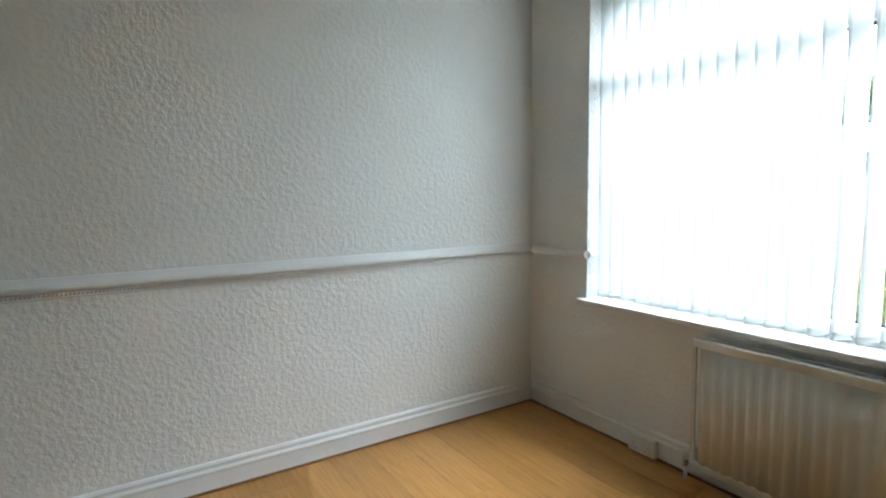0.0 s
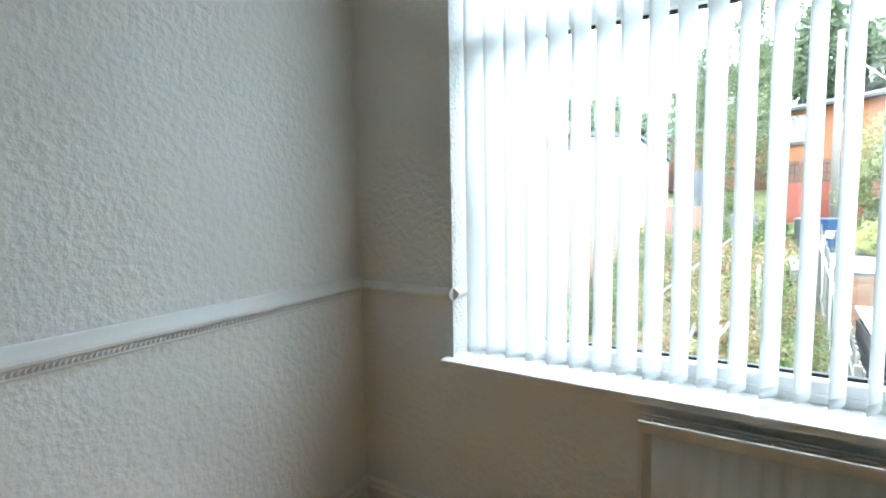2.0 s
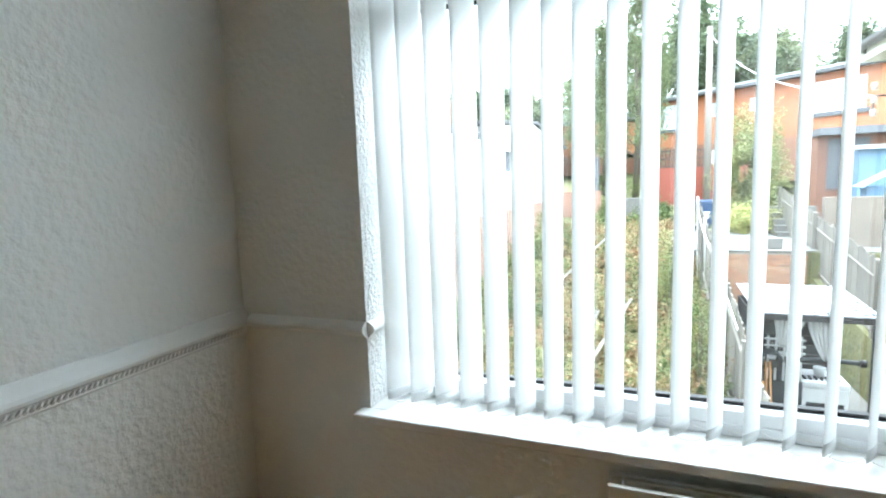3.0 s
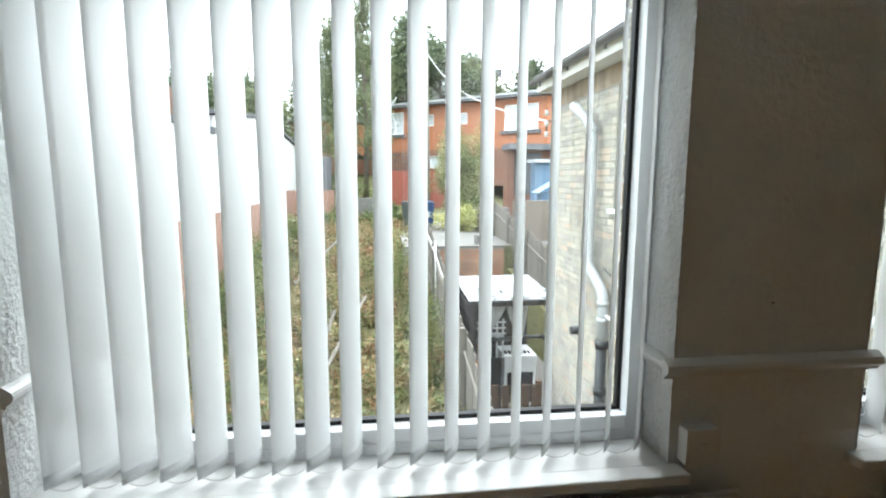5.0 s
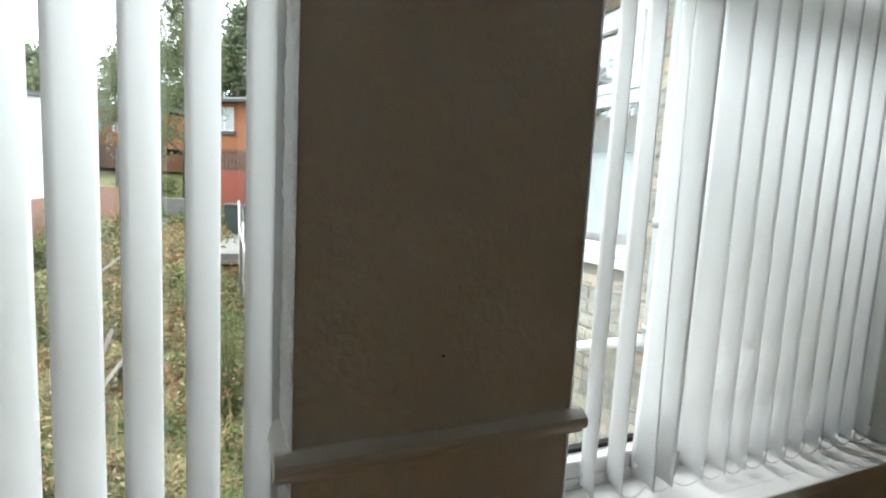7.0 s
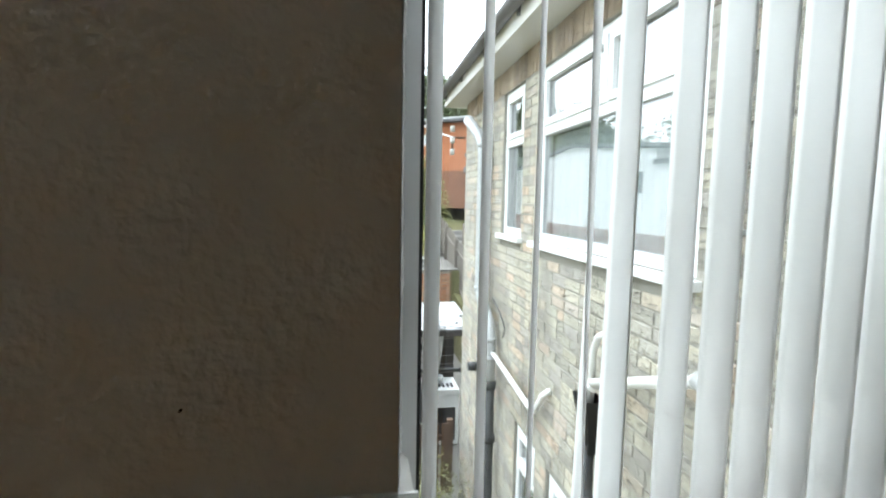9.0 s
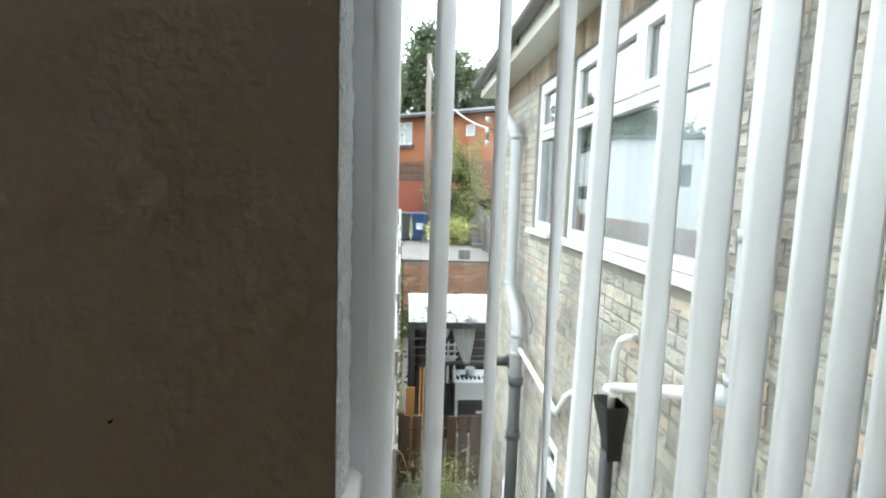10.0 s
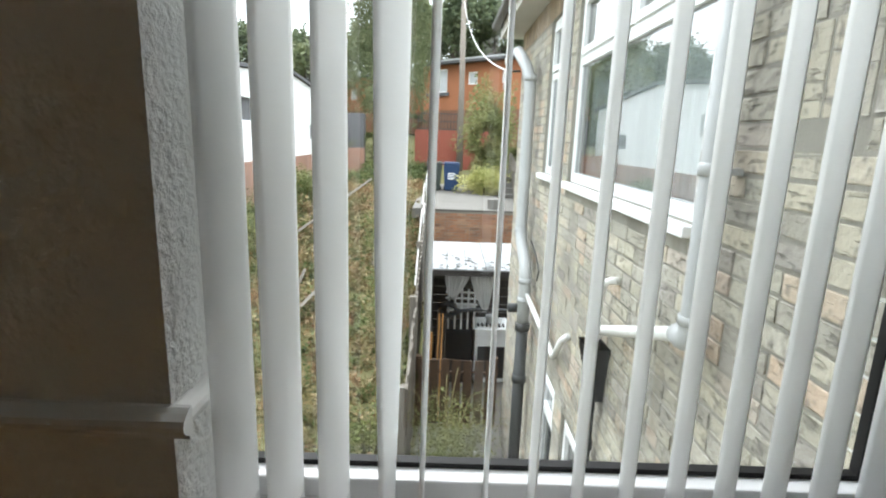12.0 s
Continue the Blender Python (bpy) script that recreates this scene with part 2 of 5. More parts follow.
ROUGH = mat("rough_white_reveal_plaster", (0.88, 0.885, 0.87), 0.7, 0.3, bump=1.0, bump_scale=70, bump_detail=4, stain=0.1, stain_scale=5.0, dist=0.01)
random.seed(5)
for name, x, s in (("reveal_plaster_a", W1[0], 1), ("reveal_plaster_b", W1[1], -1), ("reveal_plaster_c", W2[0], 1)):
    bm = bmesh.new()
    g = []
    ny, nz = 9, 130
    for j in range(nz + 1):
        z = SILL + 0.001 + (HEAD - SILL - 0.002) * j / nz
        row = []
        for i in range(ny + 1):
            y = 0.117 * i / ny
            edge = i == 0
            row.append(bm.verts.new((x + s * (0.0015 + (0.0 if edge else random.uniform(0.001, 0.006))), y - (random.uniform(0.0015, 0.0035) if edge else 0), z)))
        g.append(row)
    for a, b in zip(g, g[1:]):
        for i in range(ny):
            f = bm.faces.new((a[i], a[i + 1], b[i + 1], b[i]))
            f.smooth = True
    structure(name, bm, ROUGH, "rough white plaster on window reveal")
BEAD = mat("brown_floor_bead", (0.30, 0.17, 0.09), 0.6, 0.3, grain=0.2)
structure("floor_bead_west", box(0.018, 0.028, RY, -0.018, 0.001, 0.011, 0.002), BEAD, "thin brown bead between floor and skirting")
structure("floor_bead_north", box(0.018, RX, -0.028, -0.018, 0.0012, 0.0112, 0.002), BEAD, "thin brown bead between floor and skirting")

# ---- windows of the room ----
def frame_bars(bm, x0, x1, z0, z1, w, y0, y1):
    box_bm(bm, x0, x1, y0, y1, z0, z0 + w, 0.004)
    box_bm(bm, x0, x1, y0, y1, z1 - w, z1, 0.004)
    box_bm(bm, x0, x0 + w, y0 + 0.0015, y1 - 0.0015, z0 + w, z1 - w)
    box_bm(bm, x1 - w, x1, y0 + 0.0015, y1 - 0.0015, z0 + w, z1 - w)


def gasket_bm(bm, x0, x1, z0, z1, y):
    g = 0.010
    for a, b, c, d in ((x0, x1, z0, z0 + g), (x0, x1, z1 - g, z1), (x0, x0 + g, z0 + g, z1 - g), (x1 - g, x1, z0 + g, z1 - g)):
        box_bm(bm, a, b, y - 0.008, y + 0.012, c, d)


TR0, TR1 = 1.885, 1.955


def room_window(name, x0, x1, fr=0.028, fl=0.028):
    w = tagged(new(name), "white uPVC window with black glazing gaskets and a top light", "window", "", "structure")
    bm = bmesh.new()
    fw = 0.028
    frame_bars(bm, x0, x1, SILL, HEAD, fw, 0.118, 0.172)
    if fl > fw:
        box_bm(bm, x0 + fw, x0 + fl, 0.1195, 0.1705, SILL + fw, HEAD - fw)
    if fr > fw:
        box_bm(bm, x1 - fr, x1 - fw, 0.1195, 0.1705, SILL + fw, HEAD - fw)
    box_bm(bm, x0 + fl, x1 - fr, 0.1205, 0.1695, TR0, TR1)
    box_bm(bm, x0 + fl, x1 - fr, 0.122, 0.168, SILL + fw, 0.79, 0.005)
    part("window_frame", bm, UPVC, w)
    bm = bmesh.new()
    gasket_bm(bm, x0 + fl, x1 - fr, 0.79, TR0, 0.165)
    gasket_bm(bm, x0 + fl, x1 - fr, TR1, HEAD - fw, 0.165)
    part("gasket", bm, GASKET, w, "black rubber glazing gasket")
    for a, b in ((0.795, TR0 - 0.004), (TR1 + 0.004, HEAD - fw - 0.004)):
        p = part("pane", box(x0 + fl + 0.004, x1 - fr - 0.004, 0.17, 0.174, a, b), GLASS, w, "clear window pane")
        p.visible_shadow = False
    s = part("window_sill", box(x0 - 0.03, x1 + 0.03, -0.055, -0.0005, SILL - 0.028, SILL, 0.006), PAINT, w, "white painted window board")
    part("window_sill", box(x0 + 0.0005, x1 - 0.0005, -0.003, YO - 0.01, SILL - 0.0285, SILL - 0.0005), PAINT, w, "white painted window board")


room_window("window_1", *W1, 0.048)
room_window("window_2", *W2, 0.046, 0.038)


def slat_bm(w, z0, z1, bow=0.007, t=0.0009, lean=0.0, twist=0.0):
    bm = bmesh.new()
    n = 6
    rows = []
    for z in (z0, z0 + (z1 - z0) * 0.12, z0 + (z1 - z0) * 0.3, z0 + (z1 - z0) * 0.6, z1) if twist else (z0, z1):
        u = (z1 - z) / (z1 - z0)
        k = lean * u
        q = Matrix.Rotation(radians(twist) * u ** 2.5, 3, "Z")
        line = [((bow * (1 - (2 * i / n - 1) ** 2)), (i / n - 0.5) * w) for i in range(n + 1)]
        front = [bm.verts.new(q @ Vector((x + t, y, z)) + Vector((k, 0, 0))) for x, y in line]
        back = [bm.verts.new(q @ Vector((x, y, z)) + Vector((k, 0, 0))) for x, y in line]
        rows.append(front + back[::-1])
    m = len(rows[0])
    for lo, hi in zip(rows, rows[1:]):
        for i in range(m):
            f = bm.faces.new((lo[i], lo[(i + 1) % m], hi[(i + 1) % m], hi[i]))
            f.smooth = i not in (n, m - 1)
    bm.faces.new(rows[0][::-1])
    bm.faces.new(rows[-1])
    return bm


ZB, ZT = 0.736, 2.305
YB = 0.078


def blind(name, xs, angles, x0, x1, label, twists={}):
    th = thing(name, ((x0 + x1) / 2, YB, HEAD), label, "blind")
    wpart("headrail", box(x0 + 0.01, x1 - 0.01, YB - 0.022, YB + 0.022, HEAD - 0.035, HEAD - 0.002, 0.003), PLASTIC, th)
    tips = []
    for i, (x, a) in enumerate(zip(xs, angles)):
        tw, ln = twists.get(i, (0.0, 0.0))
        bm = slat_bm(0.089, ZB - HEAD, ZT - HEAD, lean=ln, twist=tw)
        s = part("slat", bm, FABRIC, th)
        s.location = (x - th.location.x, 0, 0)
        s.rotation_euler = (0, 0, -radians(a))
        wp = part("weight_pocket", slat_bm(0.087, ZB + 0.004 - HEAD, ZB + 0.03 - HEAD, 0.0075, 0.002), POCKET, s, "sewn bottom weight pocket")
        wp.rotation_euler = (0, 0, radians(tw))
        wp.location = (ln, 0, 0)
        part("hanger", box(-0.004, 0.006, -0.01, 0.01, ZT - HEAD - 0.005, -0.034), PLASTIC, s)
        d = Vector((math.sin(radians(a)), math.cos(radians(a)), 0)) * 0.043
        tips.append((Vector((x, YB, ZB + 0.014)) - d, Vector((x, YB, ZB + 0.014)) + d))
    for side in (0, 1):
        bm = bmesh.new()
        for p, q in zip(tips, tips[1:]):
            p, q = p[side], q[side]
            n = 14
            for k in range(n):
                u = (k + 0.5) / n
                c = p.lerp(q, u) - Vector((0, 0, 0.017 * 4 * u * (1 - u)))
                bmesh.ops.create_icosphere(bm, subdivisions=1, radius=0.0022, matrix=Matrix.Translation(c))
        wpart("bead_chain", bm, PLASTIC, th, "white bead chain linking the slat bottoms")
    return th


random.seed(3)
b1 = blind("vertical_blind", [0.512 + 0.0787 * i for i in range(18)], [30 + random.uniform(-3, 3) for i in range(18)], *W1,
           "white fabric vertical blind, slats half turned open, in window reveal")
A2 = [22, 21, 20, 34, 6, 5, 4, 6, 8, 11, 14, 16, 18, 19, 19]
b2 = blind("vertical_blind", [2.453, 2.529, 2.606, 2.69, 2.752, 2.842, 2.918] + [2.99 + 0.0782 * i for i in range(8)], A2, *W2,
           "white fabric vertical blind with unevenly turned slats, in window reveal", {3: (26, 0.0), 4: (8, -0.012)})


# ---- radiators and small fittings ----
def radiator(x0, x1, z0, z1, label, valve_left=True):
    th = thing("radiator", ((x0 + x1) / 2, -0.06, 0), label, "radiator", "radiators under windows")
    bm = bmesh.new()
    pitch, y = 0.047, -0.098
    n = int((x1 - x0 - 0.03) / pitch)
    xs0 = x0 + (x1 - x0 - n * pitch) / 2
    prof = []
    for i in range(n):
        a = xs0 + i * pitch
        prof += [(a, y + 0.0075), (a + 0.006, y + 0.007), (a + 0.012, y + 0.0035), (a + 0.018, y + 0.002), (a + 0.029, y + 0.002), (a + 0.035, y + 0.0035), (a + 0.041, y + 0.007)]
    prof += [(xs0 + n * pitch, y + 0.009)]
    za, zb = z0 + 0.03, z1 - 0.035
    back = [(p[0], y + 0.016) for p in prof]
    rows = [[[bm.verts.new((p[0], p[1], z)) for p in line] for z in (za, zb)] for line in (prof, back)]
    for i in range(len(prof) - 1):
        bm.faces.new((rows[0][0][i], rows[0][0][i + 1], rows[0][1][i + 1], rows[0][1][i])).smooth = True
        bm.faces.new((rows[1][0][i + 1], rows[1][0][i], rows[1][1][i], rows[1][1][i + 1]))
        for k in (0, 1):
            bm.faces.new((rows[0][k][i], rows[0][k][i + 1], rows[1][k][i + 1], rows[1][k][i]))
    box_bm(bm, x0, x1, y + 0.002, y + 0.022, z1 - 0.036, z1 - 0.004, 0.004)
    box_bm(bm, x0, x1, y + 0.002, y + 0.022, z0, z0 + 0.031, 0.004)
    box_bm(bm, x0, x0 + 0.014, y + 0.004, y + 0.02, z0 + 0.03, z1 - 0.035)
    box_bm(bm, x1 - 0.014, x1, y + 0.004, y + 0.02, z0 + 0.03, z1 - 0.035)
    wpart("panel", bm, RADP, th)
    wpart("back_panel", box(x0 + 0.005, x1 - 0.005, -0.045, -0.03, z0, z1 - 0.01, 0.003), RADP, th)
    bm = bmesh.new()
    box_bm(bm, x0, x1, -0.098, -0.088, z1 - 0.005, z1, 0.0015)
    box_bm(bm, x0, x1, -0.04, -0.03, z1 - 0.005, z1, 0.0015)
    k = x0 + 0.03
    while k < x1 - 0.03:
        box_bm(bm, k, k + 0.006, -0.087, -0.041, z1 - 0.012, z1 - 0.006)
        k += 0.3
    wpart("top_grille", bm, PAINT, th, "white slotted top grille")
    for bx in (x0 + 0.15, x1 - 0.15):
        wpart("bracket", box(bx, bx + 0.03, -0.03, -0.0005, z0 + 0.1, z1 - 0.1), RADP, th)
    vx = x0 - 0.035 if valve_left else x1 + 0.035
    v = wpart("valve", tube([(vx, -0.065, z0 + 0.012), (vx, -0.065, z0 + 0.05)], 0.016, 12), PLASTIC, th, "white capped radiator valve")
    wpart("valve_body", tube([(vx, -0.065, z0 - 0.02), (vx, -0.065, z0 + 0.015)], 0.01, 10), CHROME, th)
    wpart("valve_tail", tube([(vx, -0.065, z0 + 0.0), (x0 + 0.01 if valve_left else x1 - 0.01, -0.065, z0 + 0.004)], 0.008, 10), CHROME, th)
    wpart("pipe", tube([(vx, -0.065, 0.0), (vx, -0.065, z0 - 0.018)], 0.0075, 10), PAINT, th)
    return th


radiator(1.138, 2.06, 0.085, 0.662, "cream enamelled panel radiator with vertical flutes under window", True)
radiator(2.47, 3.07, 0.13, 0.69, "cream enamelled panel radiator under window beside pier", False)

sk = thing("double_socket", (0.86, -0.02, 0.055), "white surface mounted double power socket on skirting", "socket")
wpart("back_box", box(0.785, 0.935, -0.05, -0.0225, 0.012, 0.1, 0.004), PLASTIC, sk)
wpart("face_plate", box(0.787, 0.933, -0.056, -0.0505, 0.014, 0.098, 0.003), PLASTIC, sk)
for k in (0.822, 0.898):
    wpart("switch", box(k - 0.006, k + 0.006, -0.0605, -0.0565, 0.072, 0.088, 0.001), PLASTIC, sk)
    for dx, dz in ((0, 0.055), (-0.011, 0.035), (0.011, 0.035)):
        wpart("pin_hole", box(k + dx - 0.003, k + dx + 0.003, -0.0575, -0.0563, dz - 0.002, dz + 0.002), DARKP, sk)

jb = thing("blind_control_box", (1.945, -0.02, 0.8), "small white plastic box on pier below the dado rail", "box")
wpart("back_box", box(1.914, 1.996, -0.034, -0.0005, 0.735, 0.822, 0.004), PLASTIC, jb)
wpart("switch", box(1.949, 1.961, -0.0455, -0.0415, 0.77, 0.79, 0.001), PLASTIC, jb)
wpart("face_plate", box(1.912, 1.998, -0.041, -0.0345, 0.733, 0.824, 0.003), PLASTIC, jb)
tagged(jb, "small white plastic socket box on pier below the dado rail", "socket")
nail = tagged(obj("nail", tube([(2.132, -0.006, 1.112), (2.132, 0.001, 1.112)], 0.0015, 8), DARKP), "small dark nail head in the pier wallpaper", "nail")

# ---- floor boards ----

# ---- outside: materials ----
def brick_mat(name, ramp, kind, rough=0.9, pock=0.8, dirt=(0.12, 0.11, 0.10)):
    m = bpy.data.materials.new(name)
    m.use_nodes = True
    n, l = m.node_tree.nodes, m.node_tree.links
    b = n["Principled BSDF"]
    b.inputs["Roughness"].default_value = rough
    b.inputs["Specular IOR Level"].default_value = 0.2
    g = n.new("ShaderNodeObjectInfo" if kind == "obj" else "ShaderNodeNewGeometry")
    cr = n.new("ShaderNodeValToRGB")
    els = cr.color_ramp.elements
    els[0].position, els[0].color = ramp[0][0], (*ramp[0][1], 1)
    els[1].position, els[1].color = ramp[-1][0], (*ramp[-1][1], 1)
    for p, c in ramp[1:-1]:
        e = els.new(p)
        e.color = (*c, 1)
    l.new(g.outputs["Random" if kind == "obj" else "Random Per Island"], cr.inputs[0])
    geo = n.new("ShaderNodeNewGeometry")
    t = n.new("ShaderNodeTexNoise")
    t.inputs["Scale"].default_value = 1.6
    t.inputs["Detail"].default_value = 6
    l.new(geo.outputs["Position"], t.inputs["Vector"])
    r = n.new("ShaderNodeMapRange")
    r.inputs[1].default_value, r.inputs[2].default_value, r.inputs[4].default_value = 0.46, 0.72, 0.62
    l.new(t.outputs["Fac"], r.inputs[0])
    t2 = n.new("ShaderNodeTexNoise")
    t2.inputs["Scale"].default_value = 38
    t2.inputs["Detail"].default_value = 6
    l.new(geo.outputs["Position"], t2.inputs["Vector"])
    r2 = n.new("ShaderNodeMapRange")
    r2.inputs[1].default_value, r2.inputs[2].default_value, r2.inputs[4].default_value = 0.54, 0.68, 0.6
    l.new(t2.outputs["Fac"], r2.inputs[0])
    mp = n.new("ShaderNodeMapping")
    mp.inputs["Scale"].default_value = (9, 9, 42)
    l.new(geo.outputs["Position"], mp.inputs[0])
    t3 = n.new("ShaderNodeTexNoise")
    t3.inputs["Scale"].default_value = 1.3
    t3.inputs["Detail"].default_value = 7
    t3.inputs["Roughness"].default_value = 0.65
    l.new(mp.outputs[0], t3.inputs["Vector"])
    r3 = n.new("ShaderNodeMapRange")
    r3.inputs[1].default_value, r3.inputs[2].default_value, r3.inputs[4].default_value = 0.56, 0.66, 0.7
    l.new(t3.outputs["Fac"], r3.inputs[0])
    cur = cr.outputs[0]
    for f in (r.outputs[0], r2.outputs[0], r3.outputs[0]):
        x = n.new("ShaderNodeMix")
        x.data_type = "RGBA"
        l.new(f, x.inputs[0])
        l.new(cur, x.inputs[6])
        x.inputs[7].default_value = (*dirt, 1)
        cur = x.outputs[2]
    l.new(cur, b.inputs["Base Color"])
    bp = n.new("ShaderNodeBump")
    bp.inputs["Strength"].default_value = pock
    bp.inputs["Distance"].default_value = 0.01
    hs = n.new("ShaderNodeMath")
    hs.operation = "SUBTRACT"
    l.new(t2.outputs["Fac"], hs.inputs[0])
    l.new(r3.outputs[0], hs.inputs[1])
    l.new(hs.outputs[0], bp.inputs["Height"])
    l.new(bp.outputs[0], b.inputs["Normal"])
    return m


BUFF = [(0.0, (0.33, 0.31, 0.27)), (0.2, (0.43, 0.41, 0.34)), (0.4, (0.51, 0.47, 0.37)), (0.55, (0.40, 0.38, 0.33)), (0.7, (0.51, 0.47, 0.38)), (0.82, (0.53, 0.41, 0.31)), (0.9, (0.46, 0.43, 0.38)), (1.0, (0.30, 0.28, 0.25))]
BRICK_O = brick_mat("buff_stock_brick", BUFF, "obj")
BRICK_I = brick_mat("buff_stock_brick_joined", BUFF, "island")
BROWN = [(0.0, (0.30, 0.22, 0.15)), (0.4, (0.42, 0.33, 0.23)), (0.7, (0.24, 0.18, 0.13)), (1.0, (0.48, 0.38, 0.27))]
BROWN_O = brick_mat("weathered_brown_brick", BROWN, "obj")
BROWN_I = brick_mat("weathered_brown_brick_joined", BROWN, "island")
RED = [(0.0, (0.27, 0.13, 0.08)), (0.3, (0.42, 0.21, 0.12)), (0.55, (0.34, 0.17, 0.10)), (0.8, (0.48, 0.30, 0.19)), (1.0, (0.22, 0.12, 0.08))]
RED_O = brick_mat("red_brick", RED, "obj", pock=0.4)
RED_I = brick_mat("red_brick_joined", RED, "island", pock=0.4)
MORTAR = mat("grey_mortar", (0.31, 0.295, 0.255), 0.95, 0.1, grain=0.4, grain_scale=50, stain=0.5, stain_scale=2, bump=0.5, bump_scale=120)
PIPE_G = mat("grey_pvc_pipe", (0.42, 0.43, 0.43), 0.45, 0.4, stain=0.25, stain_scale=6, grain=0.08)
PIPE_W = mat("white_pvc_pipe", (0.72, 0.72, 0.70), 0.4, 0.4, stain=0.25, stain_scale=9, grain=0.08)
IRON = mat("black_iron", (0.03, 0.032, 0.033), 0.5, 0.4, stain=0.3, stain_scale=8, stain_color=(0.1, 0.1, 0.09), grain=0.2)
SOFFIT = mat("soffit_board", (0.62, 0.6, 0.55), 0.6, 0.3, stain=0.25, stain_scale=3, grain=0.1)
FASCIA = mat("dark_gutter", (0.10, 0.095, 0.09), 0.5, 0.4, grain=0.2)
SOIL = mat("garden_ground", (0.17, 0.16, 0.08), 1.0, 0.1, grain=0.7, grain_scale=4, stain=0.7, stain_scale=0.5, stain_color=(0.08, 0.11, 0.03), bump=1, bump_scale=8, dist=0.05)
CONC = mat("weathered_concrete", (0.17, 0.16, 0.145), 0.9, 0.2, grain=0.35, grain_scale=12, stain=0.4, stain_scale=1.2, bump=0.3, bump_scale=40)
WOOD_G = mat("grey_fence_board", (0.19, 0.17, 0.145), 0.85, 0.2, grain=0.5, grain_scale=10, streak=(8, 8, 0.7), stain=0.4, stain_scale=3, obj=0.2)
WOOD_B = mat("brown_fence_board", (0.13, 0.085, 0.06), 0.75, 0.2, grain=0.5, grain_scale=10, streak=(8, 8, 0.7), stain=0.3, stain_scale=2, obj=0.2)
WOOD_D = mat("dark_shed_board", (0.045, 0.04, 0.038), 0.8, 0.2, grain=0.4, grain_scale=14, streak=(0.7, 8, 8), obj=0.2)
WOOD_O = mat("orange_plank", (0.55, 0.27, 0.09), 0.6, 0.3, grain=0.3, grain_scale=8, streak=(8, 8, 0.7))
FELT = mat("pale_roof_sheet", (0.30, 0.31, 0.32), 0.6, 0.3, grain=0.5, grain_scale=12, stain=0.95, stain_scale=6, stain_color=(0.16, 0.15, 0.14), streak=(2.5, 0.6, 1))
RENDER_W = mat("white_render", (0.82, 0.82, 0.81), 0.85, 0.2, grain=0.06, grain_scale=6, stain=0.06, stain_scale=0.5)
ORANGE = mat("orange_cladding", (0.40, 0.16, 0.08), 0.75, 0.3, grain=0.25, grain_scale=3, stain=0.3, stain_scale=0.6)
REDWALL = mat("red_painted_wall", (0.25, 0.075, 0.05), 0.8, 0.3, grain=0.2, grain_scale=4, stain=0.3, stain_scale=0.7)
ROOFG = mat("dark_grey_roof", (0.13, 0.13, 0.135), 0.8, 0.2, grain=0.3, grain_scale=2, stain=0.3, stain_scale=0.4)
BLUE_P = mat("faded_blue_panel", (0.12, 0.19, 0.27), 0.6, 0.3, grain=0.2, grain_scale=3, stain=0.3, stain_scale=1)
BIN_B = mat("blue_bin_plastic", (0.017, 0.045, 0.11), 0.45, 0.4, grain=0.15, stain=0.1)
BIN_K = mat("dark_bin_plastic", (0.035, 0.045, 0.04), 0.5, 0.4, grain=0.15, stain=0.1)
CLOTH = mat("pale_curtain_cloth", (0.6, 0.59, 0.57), 0.9, 0.1, grain=0.2, grain_scale=12, stain=0.2)
WHITE_M = mat("white_enamel", (0.75, 0.76, 0.76), 0.35, 0.5, grain=0.06, stain=0.12, stain_scale=4)
WEATH = mat("weathered_wall", (0.20, 0.165, 0.135), 0.9, 0.2, grain=0.5, grain_scale=10, stain=0.5, stain_scale=1.5)
# pale tone for the sheets that stand in for milky haze in the wing panes
PANE_HAZE = mat("pale_pane_haze", (0.74, 0.78, 0.78), 0.9, 0.1, grain=0.1, stain=0.1)
BARK = mat("bark", (0.13, 0.11, 0.09), 0.95, 0.1, grain=0.5, grain_scale=8, streak=(6, 6, 1), bump=0.8, bump_scale=20)
POLEW = mat("weathered_pole", (0.23, 0.2, 0.17), 0.9, 0.1, grain=0.5, grain_scale=6, streak=(6, 6, 0.5))
ROOM_D = mat("dark_room", (0.3, 0.31, 0.31), 0.9, 0.1, grain=0.2)
BROWN_B = mat("brown_house_brick", (0.23, 0.12, 0.08), 0.9, 0.2, grain=0.35, grain_scale=6, stain=0.5, stain_scale=0.8)
PINK_B = mat("faded_pink_brick", (0.34, 0.20, 0.15), 0.9, 0.2, grain=0.35, grain_scale=9, stain=0.5, stain_scale=1.1, stain_color=(0.16, 0.13, 0.1))
PAPER = mat("white_lettering", (0.75, 0.76, 0.78), 0.6, 0.2, grain=0.05)


